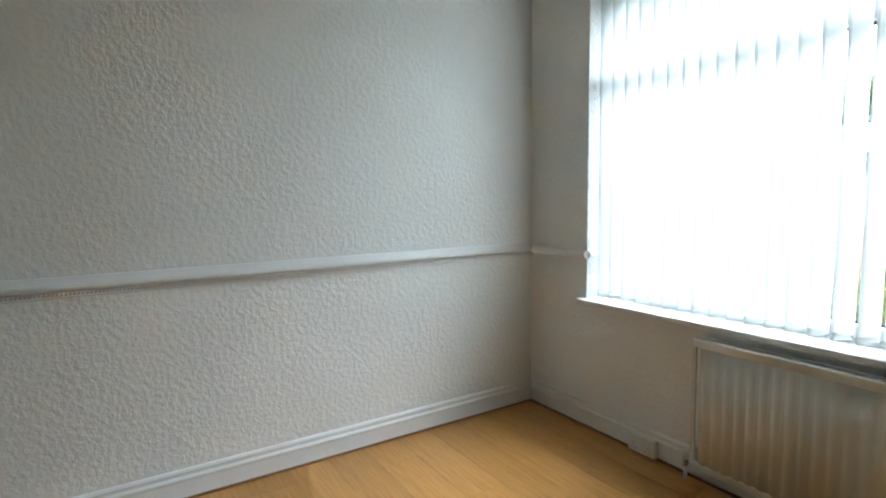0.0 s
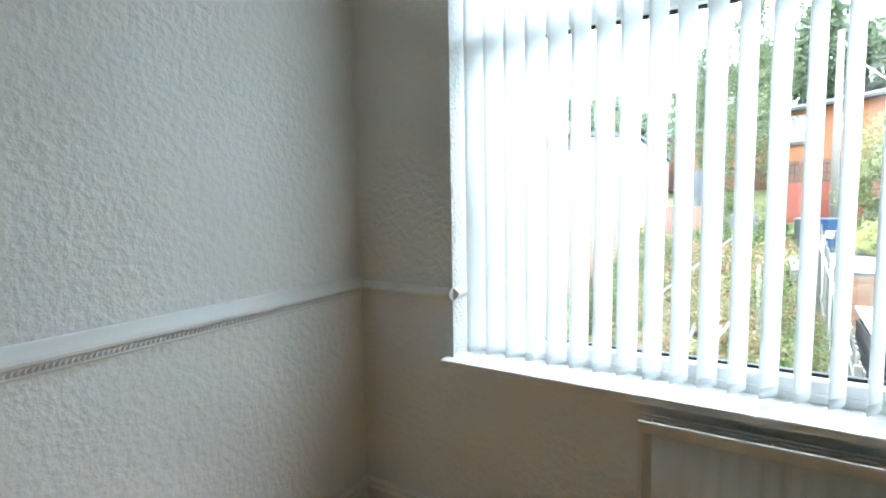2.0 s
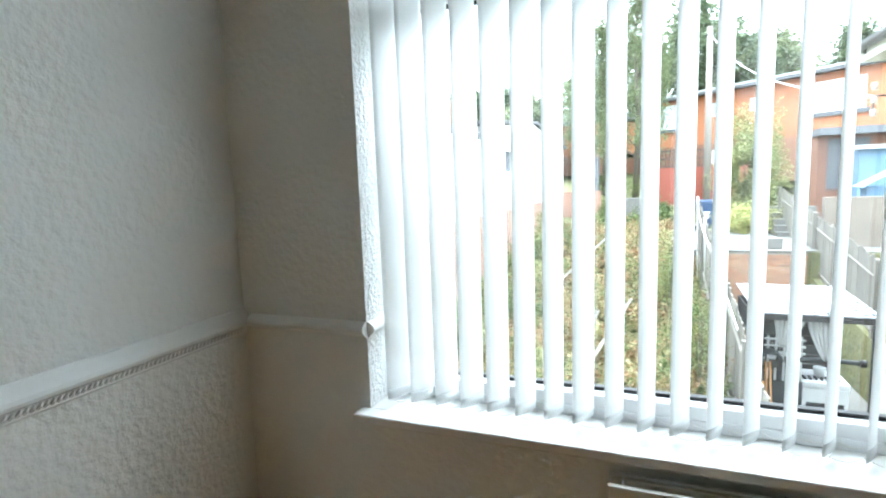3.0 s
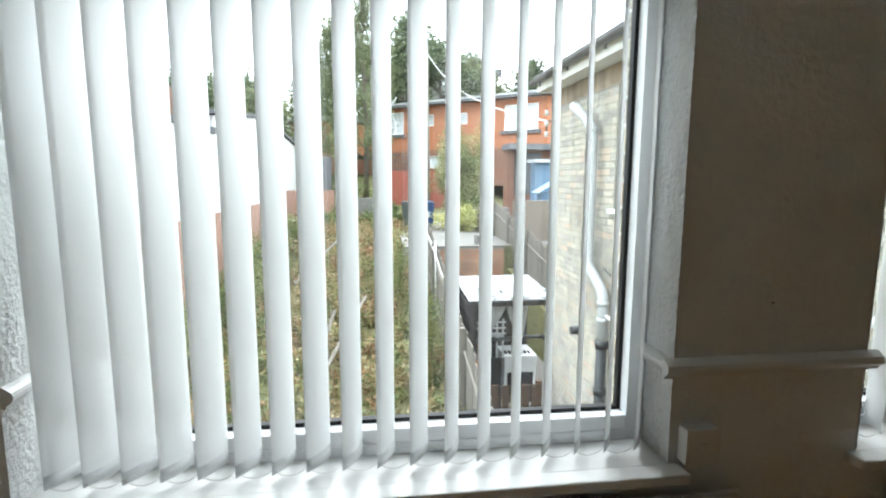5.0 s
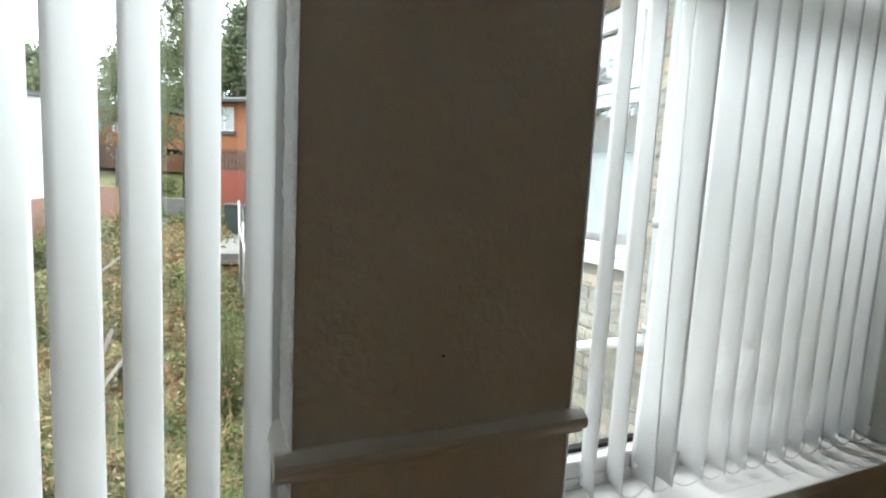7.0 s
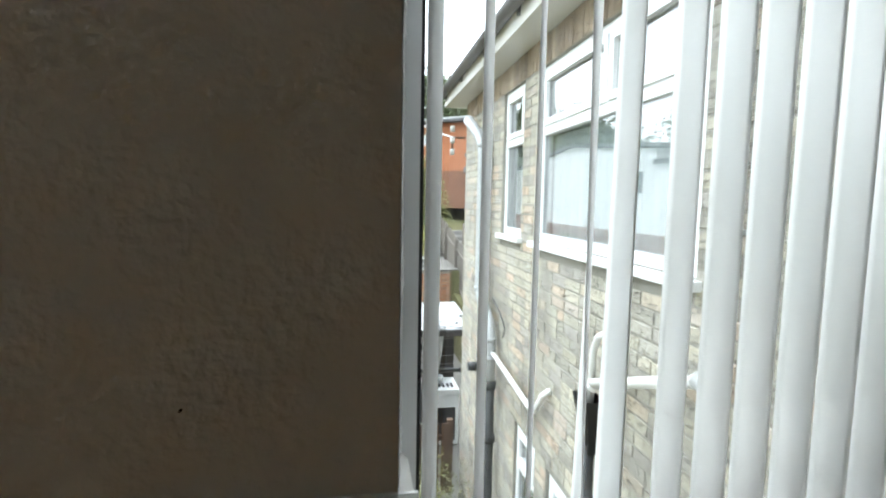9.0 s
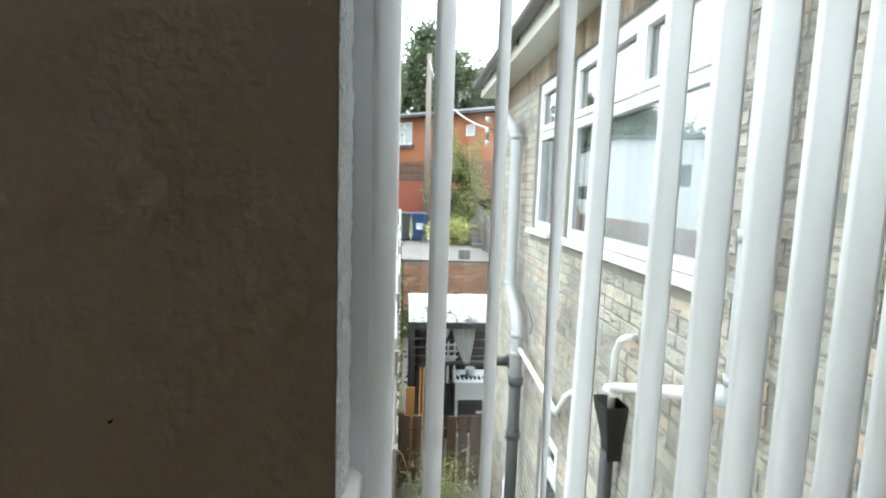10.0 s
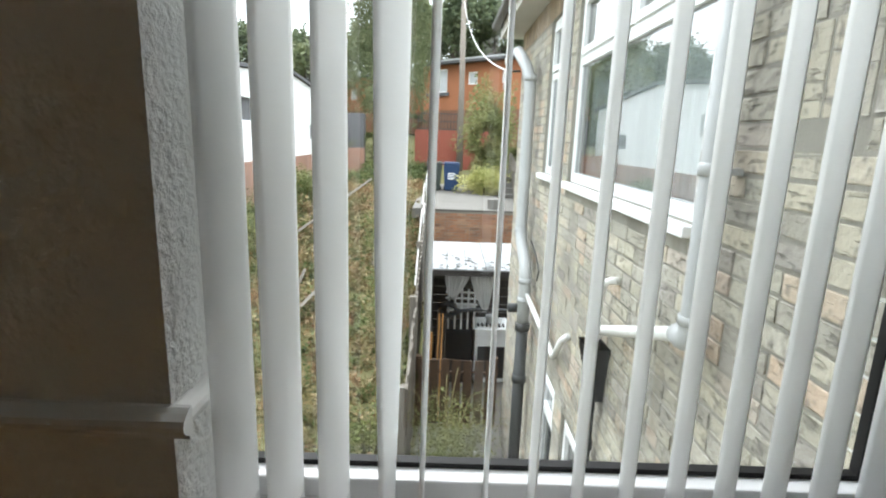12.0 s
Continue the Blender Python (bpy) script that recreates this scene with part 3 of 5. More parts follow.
def leaf_mat(name, ramp):
    m = bpy.data.materials.new(name)
    m.use_nodes = True
    n, l = m.node_tree.nodes, m.node_tree.links
    b = n["Principled BSDF"]
    b.inputs["Roughness"].default_value = 0.6
    b.inputs["Specular IOR Level"].default_value = 0.25
    g = n.new("ShaderNodeNewGeometry")
    t = n.new("ShaderNodeTexNoise")
    t.inputs["Scale"].default_value = 1.3
    l.new(g.outputs["Position"], t.inputs["Vector"])
    a = n.new("ShaderNodeMath")
    a.operation = "MULTIPLY_ADD"
    a.inputs[1].default_value = 0.5
    l.new(g.outputs["Random Per Island"], a.inputs[0])
    s = n.new("ShaderNodeMath")
    s.operation = "MULTIPLY_ADD"
    s.inputs[1].default_value, s.inputs[2].default_value = 1.4, -0.45
    l.new(t.outputs["Fac"], s.inputs[0])
    l.new(s.outputs[0], a.inputs[2])
    cr = n.new("ShaderNodeValToRGB")
    els = cr.color_ramp.elements
    els[0].position, els[0].color = 0.0, (*ramp[0], 1)
    els[1].position, els[1].color = 1.0, (*ramp[-1], 1)
    for i, c in enumerate(ramp[1:-1]):
        e = els.new((i + 1) / (len(ramp) - 1))
        e.color = (*c, 1)
    l.new(a.outputs[0], cr.inputs[0])
    l.new(cr.outputs[0], b.inputs["Base Color"])
    tr = n.new("ShaderNodeBsdfTranslucent")
    l.new(cr.outputs[0], tr.inputs[0])
    mx = n.new("ShaderNodeMixShader")
    mx.inputs[0].default_value = 0.3
    l.new(b.outputs[0], mx.inputs[1])
    l.new(tr.outputs[0], mx.inputs[2])
    l.new(mx.outputs[0], n["Material Output"].inputs[0])
    return m


LEAF_T = leaf_mat("tree_leaves", [(0.07, 0.085, 0.04), (0.14, 0.165, 0.08), (0.24, 0.25, 0.14)])
LEAF_D = leaf_mat("dark_tree_leaves", [(0.055, 0.075, 0.045), (0.11, 0.14, 0.075), (0.18, 0.20, 0.11)])
LEAF_B = leaf_mat("bush_leaves", [(0.07, 0.085, 0.03), (0.19, 0.21, 0.08), (0.36, 0.33, 0.17)])
LEAF_Y = leaf_mat("golden_leaves", [(0.22, 0.25, 0.08), (0.46, 0.45, 0.17), (0.68, 0.64, 0.34)])
LEAF_W = leaf_mat("weedy_leaves", [(0.03, 0.035, 0.015), (0.13, 0.12, 0.05), (0.33, 0.26, 0.14), (0.22, 0.14, 0.08)])
LEAF_R = leaf_mat("dying_leaves", [(0.05, 0.035, 0.02), (0.17, 0.10, 0.05), (0.34, 0.22, 0.12), (0.26, 0.13, 0.07)])
SOIL_D = mat("dark_moss", (0.06, 0.06, 0.05), 1.0, 0.1, grain=0.4, grain_scale=30)
LEAF_G = leaf_mat("green_weeds", [(0.025, 0.04, 0.015), (0.09, 0.12, 0.04), (0.24, 0.24, 0.09)])

# ---- ground: one sheet to the horizon ----


def ground_z(x, y):
    g = -2.3 + 0.118 * max(0, y - 3)
    g = min(g, -0.35 + max(0, y - 20.5) * 0.28)
    g = min(g, 1.6 + max(0, y - 31) * 0.09)
    if y < 3:
        g = -2.6 + 0.1 * max(y, 0)
    if 2.4 < x < 4.8 and y < 13.0:
        g = -2.62
    if 2.4 < x < 10 and 13.0 <= y < 21:
        g = -0.52 - 0.02 * (y - 13)
    if x < -2.4:
        g = max(g, -0.4) if y > 6 else g
    return g


def axis_steps():
    xs = [-900, -400, -200, -100, -60, -40, -28, -20, -14, -10, -7, -5, -4, -3.2, -2.7]
    k = -2.4
    while k < 2.3:
        xs.append(round(k, 2))
        k += 0.35
    return xs + [2.36, 2.42, 3.0, 3.7, 4.4, 4.78, 4.84, 6, 8, 9.9, 10.1, 13, 17, 24, 35, 55, 90, 160, 400, 900]


gx = axis_steps()
gy = [-900, -300, -100, -40, -15, -6, -1] + [0.31 + 0.5 * i for i in range(26)] + [13.05 + 0.6 * i for i in range(35)] + [36, 40, 46, 54, 66, 84, 120, 200, 400, 900]
gy = sorted(set(round(v, 2) for v in gy if not 12.9 < v < 13.04) | {12.97})
bm = bmesh.new()
grid = [[bm.verts.new((x, y, ground_z(x, y) + (0.05 * noise.noise(Vector((x, y, 0))) if -2.3 < x < 2.35 else 0))) for x in gx] for y in gy]
for j in range(len(gy) - 1):
    for i in range(len(gx) - 1):
        bm.faces.new((grid[j][i], grid[j][i + 1], grid[j + 1][i + 1], grid[j + 1][i]))
structure("ground", bm, SOIL, "overgrown garden soil and grass rising to a hillside")
structure("pavement", box(2.52, 4.78, 0.31, 12.9, -2.75, -2.6, 0), CONC, "grey concrete yard paving")
structure("pavement", box(1.95, 9.5, 13.12, 20.9, -0.75, -0.49), CONC, "pale concrete terrace above a retaining wall")

# ---- the house wing ----
WX, WY1, WZ0, WZ1 = 3.64, 5.75, -2.62, 2.56
WT = 0.24
OPEN = [(1.16, 3.07, 1.085, 2.345), (3.42, 4.02, 1.085, 2.345), (2.90, 3.42, -1.75, -0.47), (1.3, 2.66, -1.75, -0.49)]


def wall_with_holes(bm, holes, y0, y1, z0, z1, x0, x1):
    ys = sorted({y0, y1, *[v for h in holes for v in h[:2]]})
    zs = sorted({z0, z1, *[v for h in holes for v in h[2:]]})
    for a, b in zip(ys, ys[1:]):
        for c, d in zip(zs, zs[1:]):
            if not any(h[0] <= a and b <= h[1] and h[2] <= c and d <= h[3] for h in holes):
                box_bm(bm, x0, x1, a, b, c, d)


bm = bmesh.new()
wall_with_holes(bm, OPEN, YO, WY1, WZ0, WZ1, WX + 0.006, WX + WT)
box_bm(bm, WX + WT, 8, WY1 - 0.24, WY1 - 0.006, WZ0, WZ1)
wing = structure("wall_wing", bm, MORTAR, "grey mortar backing of buff brick rear wing")
bm = bmesh.new()
box_bm(bm, 5.2, 5.3, YO, WY1 - 0.25, WZ0, WZ1)
box_bm(bm, WX + WT, 5.2, YO + 0.001, WY1 - 0.25, -0.1, 0.0)
box_bm(bm, WX + WT, 5.2, YO + 0.001, WY1 - 0.25, WZ1 - 0.02, WZ1)
box_bm(bm, WX + WT, 5.2, 3.1, 3.2, 0, WZ1 - 0.02)
structure("wall_wing_inner", bm, ROOM_D, "dim inner walls of the rear wing")
structure("wall_back_cladding", box(-0.3, WX + 0.005, YO + 0.0005, YO + 0.006, -2.62, -0.2), MORTAR, "lower rear wall below windows")
structure("wall_lower_north", box(-0.25, 8, 0.02, YO, -2.65, -0.2), MORTAR, "lower rear wall of the house")


def wing_window(name, y0, y1, z0, z1, transom, mull):
    w = tagged(new(name), "white uPVC casement window in brick wing reflecting the sky", "window", "", "structure")
    x0, x1 = WX + 0.03, WX + 0.1
    f = 0.06
    bm = bmesh.new()

    def bar(a, b, c, d, e=0.0):
        box_bm(bm, x0 - e, x1, a, b, c, d, 0.004)
    bar(y0, y1, z0, z0 + f)
    bar(y0, y1, z1 - f, z1)
    bar(y0, y0 + f, z0 + f, z1 - f)
    bar(y1 - f, y1, z0 + f, z1 - f)
    if transom:
        bar(y0 + f, y1 - f, transom, transom + f * 1.1)
    part("window_frame", bm, OUT_UPVC, w)
    k = 0.045
    top = transom + f * 1.1 if transom else z0 + f
    cells = [(y0 + f, y1 - f, z0 + f, transom, False)] if transom else []
    ed = [y0 + f] + [m for m in mull] + [y1 - f]
    for a, b in zip(ed, ed[1:]):
        cells.append((a + (0.012 if a != ed[0] else 0), b - (0.012 if b != ed[-1] else 0), top, z1 - f, True))
    for m in mull:
        part("mullion", box(x0 + 0.001, x1, m - 0.014, m + 0.014, top, z1 - f), OUT_UPVC, w)
    for a, b, c, d, sash in cells:
        if sash:
            bm = bmesh.new()
            for q in ((a, b, c, c + k), (a, b, d - k, d), (a, a + k, c + k, d - k), (b - k, b, c + k, d - k)):
                box_bm(bm, x0 - 0.014, x1 - 0.02, q[0], q[1], q[2], q[3], 0.003)
            part("casement", bm, OUT_UPVC, w)
            a, b, c, d = a + k, b - k, c + k, d - k
        bm = bmesh.new()
        g = 0.006
        for q in ((a, b, c, c + g), (a, b, d - g, d), (a, a + g, c + g, d - g), (b - g, b, c + g, d - g)):
            box_bm(bm, x0 + 0.012, x0 + 0.03, *q)
        part("gasket", bm, PIPE_G, w, "grey rubber glazing gasket")
        part("pane", box(x0 + 0.02, x0 + 0.026, a + g, b - g, c + g, d - g), GLASS_FAR, w, "window pane reflecting the garden")
    # added pleated sheet behind the lower pane, lifts its dark reflection to a haze
    if transom:
        cb = bmesh.new()
        zz = [(y0 + 0.03 + i * 0.03, x0 + 0.075 + 0.009 * math.sin(i * 1.3)) for i in range(int((y1 - y0 - 0.06) / 0.03))]
        for (ya, xa), (yb, xb) in zip(zz, zz[1:]):
            q = [cb.verts.new(v) for v in ((xa, ya, z0 + 0.06), (xb, yb, z0 + 0.06), (xb, yb, transom - 0.01), (xa, ya, transom - 0.01))]
            cb.faces.new(q)
        bmesh.ops.remove_doubles(cb, verts=cb.verts, dist=0.0001)
        part("net_curtain", cb, PANE_HAZE, w, "pale pleated sheet added behind glass to haze the pane")
    part("window_sill", box(WX - 0.045, x0 + 0.02, y0 - 0.04, y1 + 0.04, z0 - 0.045, z0 - 0.002, 0.006), OUT_UPVC, w, "projecting white window sill")


wing_window("window_3", *OPEN[0], 1.86, [2.02])
wing_window("window_4", *OPEN[1], 1.86, [])
wing_window("window_5", *OPEN[2], -0.86, [])
wing_window("window_6", *OPEN[3], 0, [2.0])

for x in (W1[1], W2[1]):
    bm = bmesh.new()
    z = SILL + 0.004
    while z < HEAD - 0.07:
        box_bm(bm, x - 0.006, x + 0.001, 0.178, YO + 0.004, z, z + 0.065)
        z += 0.075
    tagged(obj("outer_reveal", bm, BRICK_I), "buff brick edge of window opening outside the frame", "", "", "structure")

# eaves of the wing
bm = bmesh.new()
box_bm(bm, 3.42, WX + 0.3, YO, 5.95, WZ1, WZ1 + 0.02)
box_bm(bm, 3.40, 3.42, YO, 5.97, WZ1 - 0.01, WZ1 + 0.14)
box_bm(bm, 3.42, 8, 5.95, 5.97, WZ1 - 0.01, WZ1 + 0.14)
structure("soffit", bm, SOFFIT, "cream painted soffit and fascia boards of rear wing")
bm = bmesh.new()
v = [bm.verts.new(p) for p in ((3.36, YO, WZ1 + 0.15), (3.36, 6.0, WZ1 + 0.15), (8, 6.0, WZ1 + 0.8), (8, YO, WZ1 + 0.8))]
w = [bm.verts.new((q.co.x, q.co.y, q.co.z + 0.05)) for q in v]
bm.faces.new(v[::-1])
bm.faces.new(w)
for i in range(4):
    bm.faces.new((v[i], v[(i + 1) % 4], w[(i + 1) % 4], w[i]))
structure("roof_wing", bm, ROOFG, "dark roof of rear wing")


def gutter(y0, y1, x, z, r=0.055):
    bm = bmesh.new()
    n = 10
    rows = []
    for y in (y0, y1):
        rows.append([bm.verts.new((x + rr * math.cos(math.pi + math.pi * k / n), y, z + rr * math.sin(math.pi + math.pi * k / n)))
                     for rr in (r, r - 0.004) for k in (range(n + 1) if rr == r else range(n, -1, -1))])
    m = len(rows[0])
    for i in range(m):
        bm.faces.new((rows[0][i], rows[0][(i + 1) % m], rows[1][(i + 1) % m], rows[1][i]))
    bm.faces.new(rows[0][::-1])
    bm.faces.new(rows[1])
    return bm


g = thing("gutter", (3.34, 3, WZ1 + 0.12), "dark plastic half-round gutter under roof edge", "gutter")
wpart("channel", gutter(YO, 6.02, 3.345, WZ1 + 0.14), FASCIA, g)
for k in range(6):
    wpart("bracket", box(3.38, 3.40, 0.8 + k, 0.83 + k, WZ1 + 0.06, WZ1 + 0.13), FASCIA, g)


# pipes on the wing
def collar(p, axis, r, h=0.04):
    a = Vector(axis).normalized() * h / 2
    return tube([Vector(p) - a, Vector(p) + a], r, 14)


def arc(c, a, b, n=6):
    """Points of a quarter bend from c+a to c+b."""
    a, b = Vector(a), Vector(b)
    return [Vector(c) + a * math.cos(k / n * math.pi / 2) + b * math.sin(k / n * math.pi / 2) for k in range(n + 1)]


dp = thing("downpipe", (3.53, 0.86, -2.6), "grey plastic rainwater downpipe with elbow on brick wall", "pipe")
dy = 0.90
pts = [(3.56, dy, WZ1 + 0.05), (3.56, dy, 0.81)] + [(3.56, dy + 0.05 - 0.05 * math.cos(k * math.pi / 10), 0.79 - 0.05 * math.sin(k * math.pi / 10)) for k in range(1, 6)] + [(3.57, dy + 0.10, 0.738)]
wpart("pipe", tube(pts, 0.037, 14), PIPE_G, dp)
wpart("collar", collar((3.56, dy, 1.29), (0, 0, 1), 0.042, 0.04), PIPE_G, dp)
wpart("collar", collar((3.56, dy, 0.82), (0, 0, 1), 0.043, 0.03), PIPE_G, dp)
wpart("pipe_clip", box(3.60, 3.64, dy - 0.02, dy + 0.02, 1.275, 1.295), PIPE_G, dp)
wpart("cross_pipe", tube([(3.57, dy + 0.09, 0.738), (3.57, 1.86, 0.42)], 0.026, 12), PIPE_W, dp, "white sloping cross pipe")
wpart("collar", tube([(3.57, dy + 0.07, 0.744), (3.57, dy + 0.12, 0.727)], 0.032, 12), PIPE_W, dp)

hp = thing("hopper_pipe", (3.57, 1.9, -2.6), "black iron hopper head and rusty downpipe with white waste pipes above", "pipe")
bm = bmesh.new()
rings = []
for z, hw, d in ((0.33, 0.09, 0.12), (0.29, 0.085, 0.115), (0.12, 0.05, 0.08), (0.02, 0.045, 0.075)):
    rings.append([bm.verts.new(p) for p in ((WX - 0.001, 1.9 - hw, z), (WX - d, 1.9 - hw, z), (WX - d, 1.9 + hw, z), (WX - 0.001, 1.9 + hw, z))])
for a, b in zip(rings, rings[1:]):
    for i in range(4):
        bm.faces.new((a[i], a[(i + 1) % 4], b[(i + 1) % 4], b[i]))
bm.faces.new(rings[-1])
bmesh.ops.solidify(bm, geom=list(bm.faces), thickness=0.004)
wpart("hopper_head", bm, IRON, hp)
wpart("pipe", tube([(3.58, 1.9, 0.06), (3.58, 1.9, -2.6)], 0.036, 12), IRON, hp)
wpart("collar", collar((3.58, 1.9, -0.25), (0, 0, 1), 0.043, 0.05), IRON, hp)
wpart("waste_pipe", tube([(WX, 1.80, 0.70), (3.60, 1.80, 0.70)] + [(3.58, 1.81 + 0.03 * math.sin(k), 0.69 - 0.02 * k) for k in (0.5, 1.0, 1.5)] + [(3.575, 1.87, 0.60), (3.575, 1.88, 0.30)], 0.019, 10), PIPE_W, hp, "white waste pipe elbow")
wpart("tee", tube([(3.57, 1.83, 0.41), (3.57, 1.92, 0.385)], 0.031, 12), PIPE_W, hp)

sp = thing("soil_pipe", (3.53, 4.0, -2.6), "grey plastic soil vent pipe with bends over black iron pipe", "pipe")
wpart("pipe", tube([(3.46, 4.75, 2.22), (3.52, 4.52, 2.05), (3.54, 4.40, 1.93), (3.545, 4.38, 1.8), (3.545, 4.38, 0.52), (3.545, 4.33, 0.42), (3.545, 4.02, 0.25), (3.545, 3.95, 0.16), (3.545, 3.94, 0.0), (3.545, 3.94, -0.32)], 0.055, 16), PIPE_G, sp)
for z, y in ((1.93, 4.39), (0.5, 4.38), (0.10, 3.945), (-0.08, 3.94)):
    wpart("collar", collar((3.545, y, z), (0, 0, 1), 0.062, 0.05), PIPE_G, sp)
wpart("lower_pipe", tube([(3.545, 3.94, -0.30), (3.545, 3.94, -2.6)], 0.056, 16), IRON, sp, "black iron lower pipe")
for z in (-0.34, -0.86, -1.9):
    wpart("collar", collar((3.545, 3.94, z), (0, 0, 1), 0.07, 0.07), IRON, sp)
wpart("branch_pipe", tube([(3.56, 3.9, -0.02), (3.585, 3.0, -0.13), (3.59, 2.83, -0.15)] + [(3.59, 2.79, -0.12), (3.6, 2.66, 0.04), (3.62, 2.62, 0.08), (WX, 2.62, 0.085)], 0.022, 10), PIPE_W, sp, "white branch waste pipe")
wpart("cable_loop", tube([(3.6, 4.1, 0.45), (3.61, 3.85, 0.36), (3.62, 3.72, 0.25), (3.615, 3.76, 0.15)], 0.006, 6), IRON, sp)

ve = thing("wall_vent", (WX, 4.72, -0.42), "round dark wall vent on brick wall", "vent")
wpart("flange", tube([(WX, 4.72, -0.42), (WX - 0.015, 4.72, -0.42)], 0.075, 16), IRON, ve)
wpart("duct", tube([(WX, 4.72, -0.42), (WX - 0.13, 4.72, -0.42)], 0.05, 16), IRON, ve)
lf = thing("wall_pipe", (3.6, 3.3, -2.6), "thin white overflow pipe standing against brick wall", "pipe")
wpart("pipe", tube([(3.56, 4.35, -2.6), (3.57, 4.3, -1.55), (3.6, 4.36, -1.5), (WX, 4.36, -1.5)], 0.02, 8), PIPE_W, lf)
ins = thing("insulator_bracket", (3.5, 5.6, 2.2), "small iron telephone bracket with insulators at wall corner", "bracket")
wpart("arm", tube([(3.62, 5.7, 2.15), (3.46, 5.7, 2.15), (3.46, 5.7, 2.0)], 0.012, 8), IRON, ins)
for z in (2.22, 2.08, 1.94):
    wpart("insulator", tube([(3.46, 5.7, z), (3.46, 5.7, z + 0.07)], 0.028, 10), CLOTH, ins)


# ---- fences, shed and yard things ----
def fence(name, a, b, top_a, top_b, h, material, label, bw=0.1, gap=0.012, jag=0.03, posts=1.8, n=None):
    th = thing(name, (a[0], a[1], min(top_a, top_b) - h), label, "fence")
    A, B = Vector((*a, 0)), Vector((*b, 0))
    L = (B - A).length
    d = (B - A).normalized()
    nrm = Vector((-d.y, d.x, 0))
    rot = Matrix.Rotation(math.atan2(d.y, d.x), 4, "Z")
    t = 0.0
    while t < L - bw:
        u = t / L
        z1 = top_a + (top_b - top_a) * u + random.uniform(-jag, jag)
        bm = box(0, bw, -0.009, 0.009, -h, 0)
        me_o = wpart("board", bm, material, th)
        me_o.data.transform(Matrix.Translation(Vector(th.location)))
        me_o.data.transform(Matrix.Translation(Vector((0, 0, z1)) + A + d * t + nrm * random.uniform(-0.004, 0.004) - Vector(th.location)) @ rot)
        t += bw + gap
    k = 0.0
    while k <= L:
        u = k / L
        z1 = top_a + (top_b - top_a) * u
        p = A + d * k + nrm * 0.05
        wpart("post", box(p.x - 0.04, p.x + 0.04, p.y - 0.04, p.y + 0.04, z1 - h - 0.1, z1 + 0.03, 0.004), material, th)
        k += posts
    for f in (0.2, 0.8):
        p, q = A + nrm * 0.028, B + nrm * 0.028
        wpart("rail", tube([(p.x, p.y, top_a - h * (1 - f)), (q.x, q.y, top_b - h * (1 - f))], 0.022, 4), material, th)
    return th


random.seed(11)
fence("garden_fence", (2.46, 4.2), (2.42, 13.0), -1.15, 0.78, 1.5, WOOD_G, "weathered grey close board fence between gardens", 0.14, 0.015, 0.05, 1.8)
fence("yard_gate_fence", (2.5, 5.95), (3.6, 5.95), -1.6, -1.6, 0.95, WOOD_B, "dark brown picket fence across concrete yard", 0.12, 0.035, 0.01, 1.05)

shed = thing("lean_to_shed", (2.55, 6.5, -2.6), "dark open-fronted timber lean-to with pale sheet roof in yard", "shed")
bm = bmesh.new()
SX0, SX1 = 2.58, 3.98
for k in range(5):
    a = SX0 + k * (SX1 - SX0) / 5
    b = a + (SX1 - SX0) / 5 - 0.006
    vs = [(a, 6.48, -0.475), (b, 6.48, -0.475), (b, 8.1, -0.40), (a, 8.1, -0.40)]
    lo = [bm.verts.new(p) for p in vs]
    hi = [bm.verts.new((p[0], p[1], p[2] + 0.018 + 0.003 * (k % 2))) for p in vs]
    bm.faces.new(lo[::-1])
    bm.faces.new(hi)
    for i in range(4):
        bm.faces.new((lo[i], lo[(i + 1) % 4], hi[(i + 1) % 4], hi[i]))
wpart("roof", bm, FELT, shed, "pale stained roof sheets")
wpart("fascia", box(SX0, SX1, 6.5, 6.52, -0.56, -0.48), WOOD_D, shed)
for k in range(13):
    z = -2.5 + k * 0.15
    wpart("wall_board", box(SX0 + 0.02, SX1 - 0.02, 8.0, 8.02, z, z + 0.14), WOOD_D, shed)
    wpart("wall_board", box(SX0 + 0.02, SX0 + 0.04, 6.6, 8.0, z, z + 0.14), WOOD_D, shed)
for x in (SX0 + 0.03, SX1 - 0.08):
    wpart("post", box(x, x + 0.06, 6.53, 6.59, -2.6, -0.49), WOOD_D, shed)


def curtain(x0, x1, y, z0, z1, narrow, label):
    bm = bmesh.new()
    n, m = 24, 10
    rows = []
    for j in range(m + 1):
        u = j / m
        z = z1 + (z0 - z1) * u
        c = x0 + (x1 - x0) * narrow
        w = (x1 - x0) * (1 - 0.75 * u ** 1.5)
        rows.append([bm.verts.new((c + (i / n - narrow) * w, y + 0.02 * math.sin(i * 1.6), z + 0.02 * math.sin(i * 0.9) * u)) for i in range(n + 1)])
    for a, b in zip(rows, rows[1:]):
        for i in range(n):
            f = bm.faces.new((a[i], a[i + 1], b[i + 1], b[i]))
            f.smooth = True
    bmesh.ops.solidify(bm, geom=list(bm.faces), thickness=0.004)
    ob = obj("curtain", bm, CLOTH)
    return tagged(ob, label, "curtain")


curtain(2.83, 3.2, 6.62, -0.95, -0.55, 0.25, "pale cloth tied back under shed roof")
curtain(3.2, 3.55, 6.62, -1.1, -0.55, 0.75, "pale cloth tied back under shed roof")

